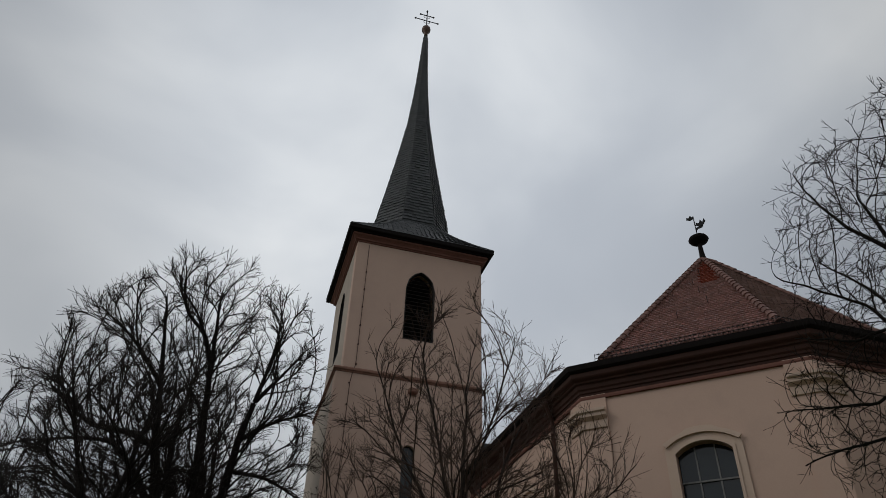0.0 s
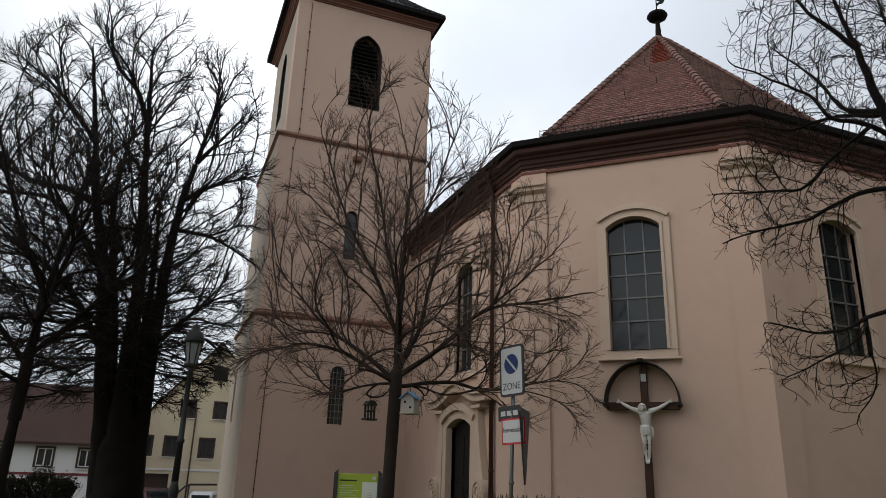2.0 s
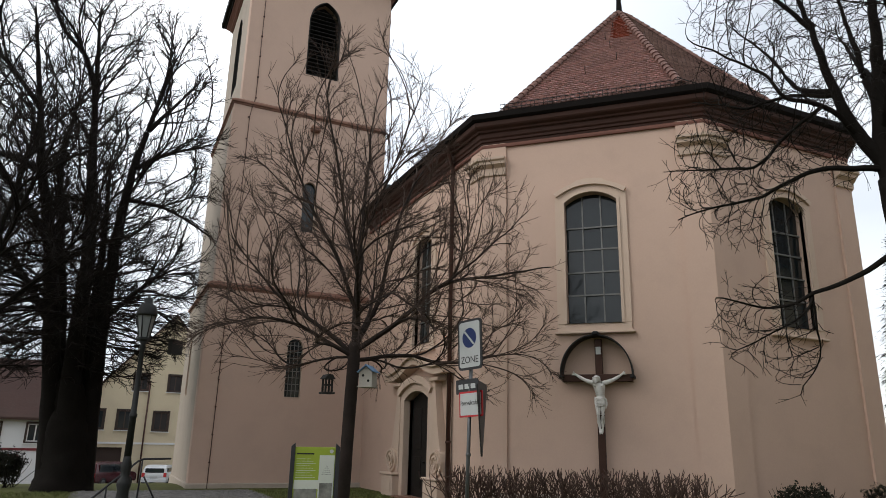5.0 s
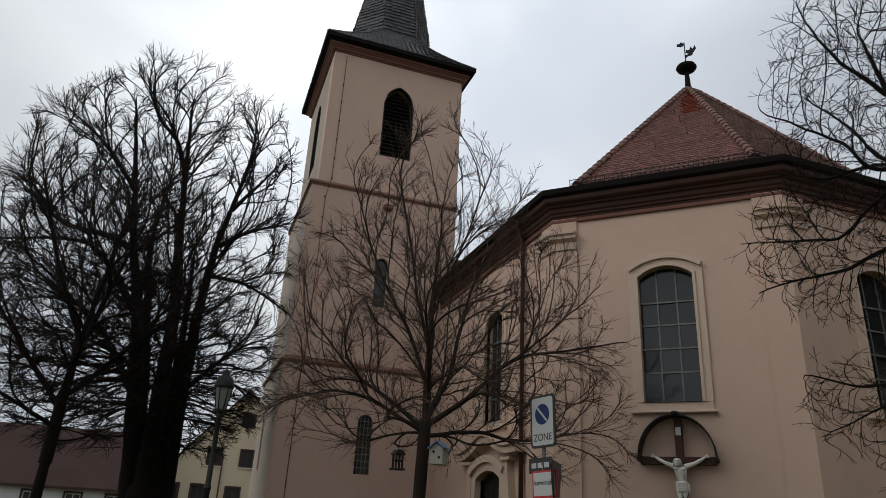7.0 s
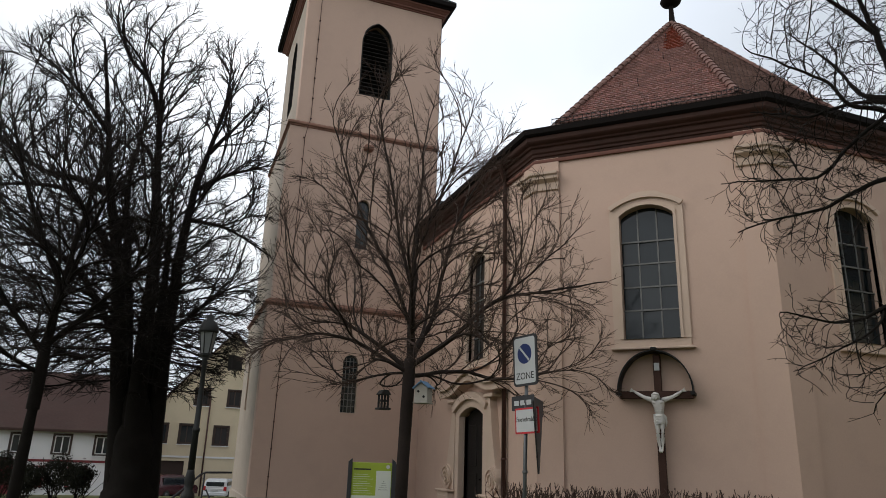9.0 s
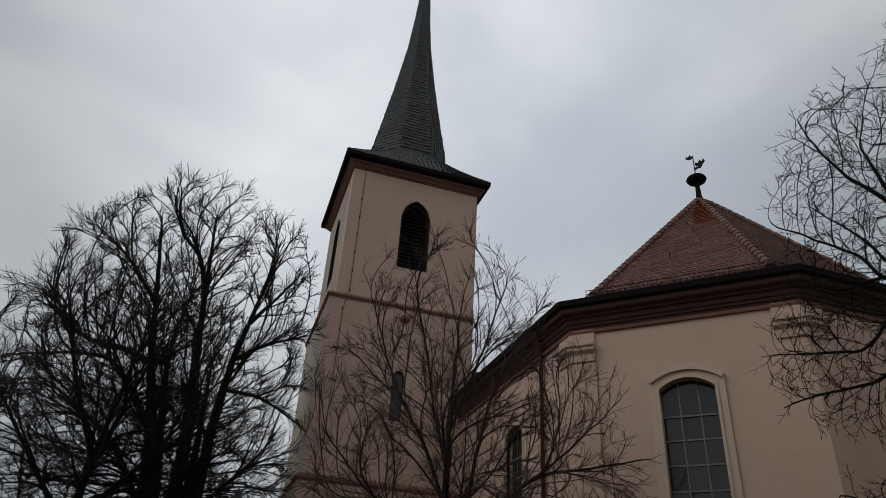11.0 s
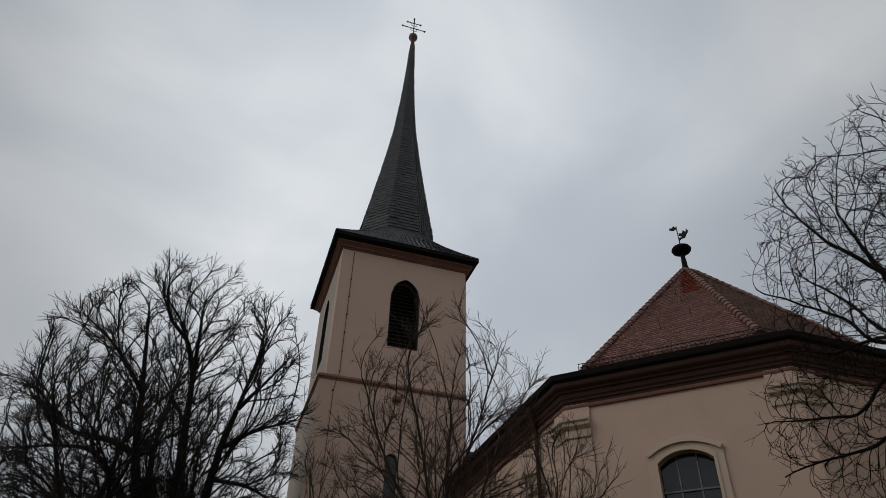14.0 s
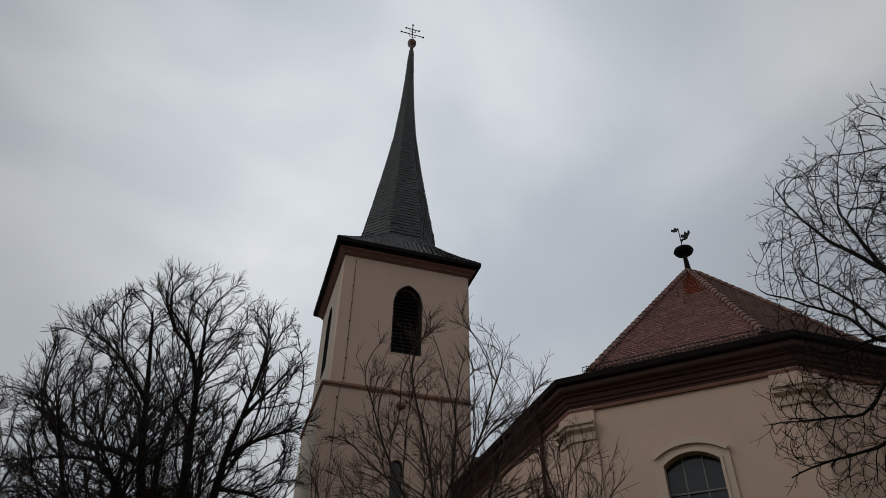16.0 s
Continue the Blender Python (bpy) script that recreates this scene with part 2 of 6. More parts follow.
def add_box(bm, lo, hi, bevel=0.0, m=None):
    r = bmesh.ops.create_cube(bm, size=1.0)["verts"]
    for v in r:
        v.co = Vector([lo[i] + (v.co[i] + 0.5) * (hi[i] - lo[i]) for i in range(3)])
    if bevel:
        edges = list({e for v in r for e in v.link_edges})
        r = [v for v in bmesh.ops.bevel(bm, geom=edges, offset=bevel, segments=1, affect="EDGES")["verts"]]
    if m is not None:
        bmesh.ops.transform(bm, matrix=m, verts=r)
    return r


def box(lo, hi, bevel=0.0, m=None):
    bm = bmesh.new()
    add_box(bm, lo, hi, bevel)
    if m is not None:
        bm.transform(m)
    return bm


def add_lathe(bm, profile, n=16, at=(0, 0, 0)):
    """A turned body from (radius, height) pairs."""
    rings = []
    for r, z in profile:
        rings.append([bm.verts.new((at[0] + r * math.cos(2 * math.pi * i / n), at[1] + r * math.sin(2 * math.pi * i / n), at[2] + z)) for i in range(n)])
    for a, b in zip(rings, rings[1:]):
        for i in range(n):
            bm.faces.new((a[i], a[(i + 1) % n], b[(i + 1) % n], b[i]))
    bm.faces.new(rings[0][::-1])
    bm.faces.new(rings[-1])
    for f in bm.faces:
        f.smooth = n > 8
    return bm


def lathe(profile, n=16, at=(0, 0, 0)):
    return add_lathe(bmesh.new(), profile, n, at)


def add_tube(bm, pts, r, n=8):
    pts = [Vector(p) for p in pts]
    rings = []
    for i, p in enumerate(pts):
        d = (pts[min(i + 1, len(pts) - 1)] - pts[max(i - 1, 0)]).normalized()
        u = d.cross(Vector((0, 0, 1)) if abs(d.z) < 0.95 else Vector((1, 0, 0))).normalized()
        w = d.cross(u)
        rr = r[i] if isinstance(r, (list, tuple)) else r
        rings.append([bm.verts.new(p + rr * (math.cos(2 * math.pi * k / n) * u + math.sin(2 * math.pi * k / n) * w)) for k in range(n)])
    for a, b in zip(rings, rings[1:]):
        for k in range(n):
            f = bm.faces.new((a[k], a[(k + 1) % n], b[(k + 1) % n], b[k]))
            f.smooth = True
    bm.faces.new(rings[0][::-1])
    bm.faces.new(rings[-1])
    return bm


def tube(pts, r, n=8):
    return add_tube(bmesh.new(), pts, r, n)


def add_plate(bm, loop, y0, y1, m=None):
    """A flat outline of (u, z) pairs made a plate from depth y0 to y1."""
    a = [bm.verts.new((u, y0, z)) for u, z in loop]
    b = [bm.verts.new((u, y1, z)) for u, z in loop]
    n = len(loop)
    bm.faces.new(a)
    bm.faces.new(b[::-1])
    for i in range(n):
        bm.faces.new((a[i], b[i], b[(i + 1) % n], a[(i + 1) % n]))
    if m is not None:
        bmesh.ops.transform(bm, matrix=m, verts=a + b)


def plate(loop, y0, y1, m=None):
    bm = bmesh.new()
    add_plate(bm, loop, y0, y1)
    if m is not None:
        bm.transform(m)
    return bm


def ring(outer, inner, y0, y1, m=None, close=True):
    """The band between two outlines of equal count, from depth y0 to y1."""
    bm = bmesh.new()
    n = len(outer)
    vs = [[bm.verts.new((u, y, z)) for u, z in loop] for loop in (outer, inner) for y in (y0, y1)]
    o0, o1, i0, i1 = vs
    for k in range(n if close else n - 1):
        j = (k + 1) % n
        bm.faces.new((o0[k], o0[j], i0[j], i0[k]))
        bm.faces.new((o1[k], i1[k], i1[j], o1[j]))
        bm.faces.new((o0[k], o1[k], o1[j], o0[j]))
        bm.faces.new((i0[k], i0[j], i1[j], i1[k]))
    if not close:
        bm.faces.new((o0[0], i0[0], i1[0], o1[0]))
        bm.faces.new((o0[-1], o1[-1], i1[-1], i0[-1]))
    if m is not None:
        bm.transform(m)
    return bm


def sweep(path, profile, closed=False):
    """A moulding: (out, z) profile carried round corners of a plan path, outward to the path's right."""
    n = len(path)
    bm = bmesh.new()
    rings = []
    for i in range(n):
        p = Vector(path[i])
        a = (p - Vector(path[i - 1])).normalized() if (i > 0 or closed) else None
        b = (Vector(path[(i + 1) % n]) - p).normalized() if (i < n - 1 or closed) else None
        a, b = a or b, b or a
        na, nb = Vector((a.y, -a.x)), Vector((b.y, -b.x))
        mit = (na + nb) / (1 + na.dot(nb))
        rings.append([bm.verts.new((p.x + mit.x * o, p.y + mit.y * o, z)) for o, z in profile])
    k = len(profile)
    for i in range(n if closed else n - 1):
        r, s = rings[i], rings[(i + 1) % n]
        for j in range(k):
            bm.faces.new((r[j], r[(j + 1) % k], s[(j + 1) % k], s[j]))
    if not closed:
        bm.faces.new(rings[0])
        bm.faces.new(rings[-1][::-1])
    return bm


def wall_frame(p0, p1):
    """Local u along the wall, y into it, z up; outward is -y."""
    u = Vector((p1[0] - p0[0], p1[1] - p0[1], 0)).normalized()
    y = Vector((-u.y, u.x, 0))
    return Matrix(((u.x, y.x, 0, p0[0]), (u.y, y.y, 0, p0[1]), (0, 0, 1, 0), (0, 0, 0, 1)))


def arch(cu, w, z0, zs, rise, kind="segment", n=12):
    """Outline of an opening: sill z0, springing zs, rise of the head. Counter-clockwise."""
    h = w / 2
    pts = [(cu - h, z0), (cu + h, z0)]
    for i in range(n + 1):
        x = h - w * i / n
        pts.append((cu + x, zs + head(x, h, rise, kind)))
    return pts


def head(x, h, rise, kind):
    if kind == "point":
        r = (h * h + rise * rise) / (2 * h)
        return math.sqrt(max(0, r * r - (abs(x) + r - h) ** 2))
    if rise >= h * 0.999:
        return rise * math.sqrt(max(0, 1 - (x / h) ** 2))
    r = (h * h + rise * rise) / (2 * rise)
    return math.sqrt(max(0, r * r - x * x)) - (r - rise)


def wall_panel(name, loop, holes, thick, m, mat, parent, label=""):
    """A wall of that thickness with openings cut through it."""
    bm = bmesh.new()
    edges = []
    for lp in (loop, *holes):
        vs = [bm.verts.new((u, 0, z)) for u, z in lp]
        edges += [bm.edges.new((vs[i], vs[(i + 1) % len(vs)])) for i in range(len(vs))]
    bmesh.ops.triangle_fill(bm, use_beauty=True, edges=edges)
    ext = bmesh.ops.extrude_face_region(bm, geom=bm.faces[:])
    bmesh.ops.translate(bm, vec=(0, thick, 0), verts=[g for g in ext["geom"] if isinstance(g, bmesh.types.BMVert)])
    bm.transform(m)
    return part(name, bm, mat, parent, label)


def lettering(name, text, size, m, mat, parent, squeeze=1.0):
    c = bpy.data.curves.new(name, "FONT")
    c.body, c.size, c.align_x, c.align_y, c.extrude = text, size, "CENTER", "CENTER", 0.001
    tmp = bpy.data.objects.new(name, c)
    d = bpy.data.meshes.new_from_object(tmp)
    d.transform(m @ Matrix.Diagonal((squeeze, 1, 1, 1)))
    bpy.data.objects.remove(tmp)
    d.materials.clear()
    d.materials.append(mat)
    ob = new(name, d)
    ob.parent = parent
    return ob


# ---- ground ----
def ground_height(x, y):
    """Level round the church, falling to the street behind the big lime."""
    s = min(1.0, max(0.0, (y - 26.0) / 26.0))
    return -1.9 * s * s * (3 - 2 * s)


def sheet(name, xs, ys, mat, lift, label="", parent=None):
    v = [(x, y, ground_height(x, y) + lift) for y in ys for x in xs]
    k = len(xs)
    f = [(j * k + i, j * k + i + 1, (j + 1) * k + i + 1, (j + 1) * k + i) for j in range(len(ys) - 1) for i in range(k - 1)]
    return raw(name, v, f, mat, parent, label, smooth=True)


XS = [-900, -300, -120, -60, -30, -15, -5, 5, 15, 30, 60, 120, 300, 900]
YS = [-900, -200, -40, -10, 0, 6, 12, 18, 24] + [26 + 2 * i for i in range(15)] + [70, 120, 300, 900]
tagged(sheet("ground", XS, YS, LAWN, 0.0), "worn winter lawn round the church", "ground", kind="structure")
tagged(sheet("road", [-60, -30, -10, 0, 10, 40], [52.5, 54, 56, 58, 60, 62], ASPHALT, 0.02), "grey asphalt street below the churchyard", "road", kind="structure")
tagged(sheet("pavement", [-0.6, 0.6, 1.6, 2.6, 3.6, 4.6], [19.0, 20, 21, 22, 23, 24.2], PAVING, 0.012), "grey cobbled path beside the tower", "pavement", kind="structure")

# ---- church: nave with three-sided choir ----
NX, AX = 8.57, 15.32
P_L, P_C, P_R, P_RR = (NX, 15.84), (12.62, 11.79), (18.02, 11.79), (22.07, 15.84)
church = thing("church", "salmon-plastered church choir with red tiled hipped roof", "church")


def ring_at(o, y_end=45.0):
    return [(NX - o, y_end), (NX - o, 15.84 - 0.414 * o), (12.62 - 0.414 * o, 11.79 - o), (18.02 + 0.414 * o, 11.79 - o),
            (22.07 + o, 15.84 - 0.414 * o), (22.07 + o, y_end)]


WALL_TOP = 9.9
M_NAVE, M_DIAG, M_END = wall_frame((NX, 25.3), P_L), wall_frame(P_L, P_C), wall_frame(P_C, P_R)
M_DIAG2, M_SIDE = wall_frame(P_R, P_RR), wall_frame(P_RR, (22.07, 45))
LEN_NAVE, LEN_DIAG, LEN_END = 25.3 - 15.84, 5.73, 5.40
WIN = dict(w=1.33, z0=4.53, zs=7.70, rise=0.26)
U_NAVEWIN, U_DOOR = 25.3 - 19.72, 25.3 - 19.68


def rect(u0, u1, z0=0.0, z1=WALL_TOP):
    return [(u0, z0), (u1, z0), (u1, z1), (u0, z1)]


def win_loop(cu, grow=0.0, drop=0.0):
    return arch(cu, WIN["w"] + 2 * grow, WIN["z0"] - drop, WIN["zs"] + grow * 0.9, WIN["rise"] + grow * 0.12)


DOOR = arch(U_DOOR, 1.8, 0.02, 2.86, 0.24)
wall_panel("nave_wall", rect(0, LEN_NAVE), [win_loop(U_NAVEWIN), DOOR], 0.7, M_NAVE, PLASTER, church)
wall_panel("choir_wall", rect(0, LEN_DIAG), [win_loop(2.87)], 0.7, M_DIAG, PLASTER, church)
wall_panel("choir_wall", rect(0, LEN_END), [win_loop(2.66)], 0.7, M_END, PLASTER, church)
wall_panel("choir_wall", rect(0, LEN_DIAG), [win_loop(2.87)], 0.7, M_DIAG2, PLASTER, church)
wall_panel("nave_wall", rect(0, 29.1), [], 0.7, M_SIDE, PLASTER, church)
wall_panel("nave_wall", rect(0, 13.5), [], 0.7, wall_frame((22.07, 45), (NX, 45)), PLASTER, church)
wall_panel("nave_wall", rect(0, 13.6), [], 0.7, wall_frame((NX, 45), (NX, 31.4)), PLASTER, church)
inner = ring_at(-0.75, 44.2)
# both slabs near-black, the inner shade is in their colour
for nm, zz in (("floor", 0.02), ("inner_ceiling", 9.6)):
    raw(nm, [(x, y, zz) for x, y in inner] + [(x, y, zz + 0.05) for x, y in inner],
        [tuple(range(6)), tuple(range(11, 5, -1))] + [(i, (i + 1) % 6, 6 + (i + 1) % 6, 6 + i) for i in range(6)], SHADE_BLACK, church)


def church_window(cu, m, seed):
    """Segment-headed window: stucco surround, hood, sill, glazing bars and panes."""
    rng = random.Random(seed)
    surround = part("window", ring(win_loop(cu, 0.24, 0.0), win_loop(cu, 0.0), -0.055, 0.10, m), STUCCO, church, "cream stucco window surround with leaded panes")
    part("inner_moulding", ring(win_loop(cu, 0.07, 0.0), win_loop(cu, 0.0), -0.085, -0.052, m), STUCCO, surround)
    out, inn = win_loop(cu, 0.262)[2:], win_loop(cu, 0.19)[2:]
    out = [(u, z + (0.085 if abs(u - cu) < 0.38 else 0.03)) for u, z in out]
    part("hood", ring(out, inn, -0.13, -0.05, m, close=False), STUCCO, surround, "stepped stucco hood moulding")
    sill = bmesh.new()
    add_box(sill, (cu - 0.98, -0.13, WIN["z0"] - 0.26), (cu + 0.98, 0.05, WIN["z0"] - 0.20), 0.015)
    add_box(sill, (cu - 0.90, -0.05, WIN["z0"] - 0.20), (cu + 0.90, 0.05, WIN["z0"]), 0.01)
    sill.transform(m)
    part("sill", sill, STUCCO, surround)
    h = WIN["w"] / 2
    rows = [WIN["z0"] + d for d in (0, 0.74, 1.33, 1.93, 2.52, 3.5)]
    cols = [cu - h, cu - h + 0.43, cu + h - 0.43, cu + h]
    for j in range(5):
        for i in range(3):
            u0, u1 = cols[i] + 0.012, cols[i + 1] - 0.012
            z0, z1 = rows[j] + 0.012, rows[j + 1] - 0.012
            top = [(u1 + (u0 - u1) * k / 4,) for k in range(5)]
            lp = [(u0, z0), (u1, z0)] + [(u, min(z1, WIN["zs"] + head(u - cu, h, WIN["rise"], "segment") - 0.01)) for (u,) in top]
            bm = plate(lp, 0.0, 0.008)
            tilt = Matrix.Translation((0, 0.19, 0)) @ Matrix.Translation(((u0 + u1) / 2, 0, (z0 + z1) / 2)) @ pose(0, 0, 0, rng.uniform(-2.2, 2.2), 0, rng.uniform(-2.2, 2.2)) @ Matrix.Translation((-(u0 + u1) / 2, 0, -(z0 + z1) / 2))
            bm.transform(m @ tilt)
            part("pane", bm, GLASS, surround)
    for i in (1, 2):
        part("mullion", box((cols[i] - 0.018, 0.16, rows[0]), (cols[i] + 0.018, 0.20, WIN["zs"] + 0.2), 0, m), LEAD, surround)
    for j in range(5):
        part("glazing_bar", box((cols[0], 0.15, rows[j] - 0.018 + 0.02 * (j == 0)), (cols[3], 0.20, rows[j] + 0.022 + 0.02 * (j == 0)), 0, m), LEAD, surround)
    # black sheet painted as the unlit room behind the panes
    part("dark_backing", plate(win_loop(cu, -0.005), 0.30, 0.31, m), SHADE_BLACK, surround)


church_window(U_NAVEWIN, M_NAVE, 1)
church_window(2.87, M_DIAG, 2)
church_window(2.66, M_END, 3)
church_window(2.87, M_DIAG2, 4)

# corner pilasters with capitals, plinth, main cornice, gutter
COR = [(P_L, (NX, 16.47), (9.03, 15.38)), (P_C, (12.165, 12.245), (13.26, 11.79)), (P_R, (17.38, 11.79), (18.475, 12.245))]
for corner, a, b in COR:
    path = [a, corner, b]
    pil = part("pilaster", sweep(path, [(-0.05, 0.0), (0.065, 0.0), (0.065, 9.62), (-0.05, 9.62)]), PLASTER, church)
    part("capital", sweep(path, [(0.03, 8.66), (0.12, 8.68), (0.14, 8.78), (0.085, 8.80), (0.09, 8.90), (0.19, 8.95), (0.23, 8.97), (0.24, 9.05), (0.30, 9.08), (0.31, 9.15), (0.03, 9.18)]),
         STUCCO, pil, "moulded stucco capital")
EAVE_PATH = [(NX, 25.1), P_L, P_C, P_R, P_RR, (22.07, 45)]
part("plinth", sweep(EAVE_PATH[1:], [(-0.02, 0.0), (0.10, 0.0), (0.10, 0.44), (0.05, 0.49), (-0.02, 0.49)]), PLASTER_GREY, church)
part("cornice", sweep(EAVE_PATH, [(-0.05, 9.60), (0.05, 9.60), (0.065, 9.68), (0.10, 9.70), (0.11, 9.76), (0.15, 9.80), (0.17, 9.90), (0.20, 9.93), (-0.05, 9.93)]),
     CORNICE_WOOD, church, "profiled dark brown eaves cornice")
part("eaves_soffit", sweep(EAVE_PATH, [(-0.05, 9.933), (0.23, 9.933), (0.25, 9.98), (0.33, 10.03), (0.36, 10.07), (0.37, 10.187), (-0.05, 10.187)]), CORNICE_WOOD, church, "dark brown eaves soffit board")
part("fascia_band", sweep(EAVE_PATH, [(0.0, 9.51), (0.072, 9.51), (0.085, 9.55), (0.085, 9.60), (0.0, 9.60)]), TOWER_RED, church, "reddish moulding below the eaves")
part("gutter", sweep(EAVE_PATH, [(0.28, 10.20), (0.40, 10.19), (0.47, 10.24), (0.49, 10.39), (0.475, 10.395), (0.45, 10.26), (0.38, 10.22), (0.30, 10.24)]), EAVE_BLACK, church, "blackened metal eaves gutter")

# downpipe with swan neck beside the portal
pipe = part("downpipe", tube([(8.14, 17.3, 10.15), (8.18, 17.35, 10.0), (8.42, 17.55, 9.66), (8.46, 17.58, 9.5), (8.46, 17.58, 0.02)], 0.062, 10), PIPE, church, "brown painted metal downpipe")
for z in (1.6, 4.4, 7.2, 9.2):
    part("pipe_clamp", lathe([(0.075, 0), (0.08, 0.01), (0.08, 0.05), (0.075, 0.06)], 12, (8.46, 17.58, z)), PIPE, pipe)

# roof planes
EAVE_RING, BREAK_RING = [(x, y, 10.34) for x, y in ring_at(0.40)], [(x, y, 11.17) for x, y in ring_at(-1.03)]
APEX, BACK = (AX, 17.75, 17.18), (AX, 45.0, 17.18)
for i in range(5):
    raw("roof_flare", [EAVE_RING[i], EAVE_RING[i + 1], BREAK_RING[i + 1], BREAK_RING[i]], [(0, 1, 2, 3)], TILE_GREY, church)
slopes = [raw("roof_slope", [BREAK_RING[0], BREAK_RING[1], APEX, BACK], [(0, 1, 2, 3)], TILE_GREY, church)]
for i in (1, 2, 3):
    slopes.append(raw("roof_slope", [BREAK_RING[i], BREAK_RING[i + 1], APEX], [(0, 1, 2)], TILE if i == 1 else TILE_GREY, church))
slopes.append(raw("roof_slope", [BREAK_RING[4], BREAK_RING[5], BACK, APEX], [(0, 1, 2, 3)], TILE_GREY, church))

# roof finial: pole, flattened ball, vane
fin = (AX, 17.75)
finial = part("finial_pole", lathe([(0.18, 16.85), (0.17, 17.1), (0.11, 17.3), (0.075, 17.95), (0.07, 18.0)], 12, (*fin, 0)), EAVE_BLACK, church, "black metal roof finial with vane")
part("ball", lathe([(0.05, -0.21), (0.22, -0.17), (0.34, -0.08), (0.38, 0.0), (0.34, 0.08), (0.22, 0.17), (0.05, 0.21)], 20, (*fin, 18.12)), EAVE_BLACK, finial)
part("vane_rod", tube([(*fin, 18.3), (*fin, 19.3)], 0.02, 6), IRON, finial)
MV = Matrix.Translation((*fin, 18.55)) @ pose(0, 0, 0, 0, 0, -38)
vane = bmesh.new()
add_plate(vane, [(0.02, 0.28), (0.14, 0.20), (0.30, 0.24), (0.42, 0.42), (0.36, 0.56), (0.30, 0.40), (0.22, 0.52), (0.16, 0.36), (0.05, 0.40)], -0.012, 0.012)
add_plate(vane, [(-0.28, 0.62), (-0.14, 0.56), (-0.04, 0.60), (0.02, 0.70), (-0.06, 0.72), (-0.10, 0.80), (-0.18, 0.70), (-0.26, 0.72)], -0.012, 0.012)
add_plate(vane, [(0.0, 0.0), (0.1, 0.10), (0.24, 0.12), (0.30, 0.22), (0.2, 0.2), (0.08, 0.18), (0.0, 0.14)], -0.012, 0.012)
vane.transform(MV)
part("vane", vane, IRON, finial)

# small slate valley roof between nave and tower
part("valley_roof", plate([(8.8, 10.6), (9.15, 12.25), (10.6, 12.25), (10.6, 10.6)], 26.4, 30.5), SLATE, church)

# ---- portal in the nave wall ----
PC = U_DOOR
portal = part("portal", ring(arch(PC, 2.36, 0.0, 2.98, 0.36), arch(PC, 1.8, 0.02, 2.86, 0.24), -0.20, 0.10, M_NAVE), STUCCO, church, "cream baroque portal surround with volutes")
part("hood", ring([(u, z + 0.1) for u, z in arch(PC, 2.62, 0.0, 3.05, 0.40)[2:]], arch(PC, 2.36, 0.0, 2.98, 0.36)[2:], -0.30, 0.0, M_NAVE, close=False), STUCCO, portal)
swan_o, swan_i = [], []
for i in range(25):
    x = -2.25 + 4.5 * i / 24
    z = 3.66 + 0.42 * math.exp(-(x / 0.95) ** 2) + 0.05 * max(0, abs(x) - 1.7)
    swan_o.append((PC + x, z))
    swan_i.append((PC + x, z - 0.20))
part("pediment", ring(swan_o, swan_i, -0.36, 0.0, M_NAVE, close=False), STUCCO, portal, "curved stucco pediment")
part("pediment_lip", ring([(u, z + 0.055) for u, z in swan_o], swan_o, -0.46, 0.0, M_NAVE, close=False), STUCCO, portal)
for s in (-1, 1):
    base = bmesh.new()
    add_box(base, (PC + s * 1.62 - 0.46, -0.42, 0.0), (PC + s * 1.62 + 0.46, 0.02, 0.62), 0.02)
    add_box(base, (PC + s * 1.62 - 0.52, -0.48, 0.62), (PC + s * 1.62 + 0.52, 0.02, 0.69), 0.02)
    add_box(base, (PC + s * 1.62 - 0.34, -0.435, 0.12), (PC + s * 1.62 + 0.34, -0.42, 0.52), 0.01)
    base.transform(M_NAVE)
    part("pedestal", base, STUCCO, portal)
    # scroll: a spiral band with a body curving up to the jamb
    body = [(PC + s * (1.22), 0.69), (PC + s * 2.02, 0.69)]
    for i in range(13):
        a = i / 12
        body.append((PC + s * (2.02 - 0.62 * a ** 0.55), 1.15 + 2.25 * a))
    body.append((PC + s * 1.16, 3.4))
    if s < 0:
        body = body[::-1]
    part("console", plate(body, -0.22, 0.02, M_NAVE), STUCCO, portal)
    sp_o, sp_i = [], []
    for i in range(49):
        a = math.pi * 4.6 * i / 48
        r = 0.36 - 0.062 * a / math.pi
        for lst, rr in ((sp_o, r), (sp_i, r - 0.055)):
            lst.append((PC + s * (1.66 + rr * math.cos(a)), 1.06 + rr * math.sin(a)))
    part("volute", ring(sp_o, sp_i, -0.34, -0.20, M_NAVE, close=False), STUCCO, portal)
    part("volute_disc", plate([(PC + s * 1.66 + 0.37 * math.cos(2 * math.pi * i / 24), 1.06 + 0.37 * math.sin(2 * math.pi * i / 24)) for i in range(24)], -0.29, 0.0, M_NAVE), STUCCO, portal)
    part("impost", box((PC + s * 1.42 - 0.30, -0.30, 3.30), (PC + s * 1.42 + 0.30, 0.0, 3.40), 0.015, M_NAVE), STUCCO, portal)
# leaf set far forward; its black colour stands in for the recess shade
door = part("door", plate(arch(PC, 1.8, 0.02, 2.86, 0.24), 0.10, 0.16, M_NAVE), DOOR_SHADE_WOOD, church, "oak double church door with doorway shade in its colour")
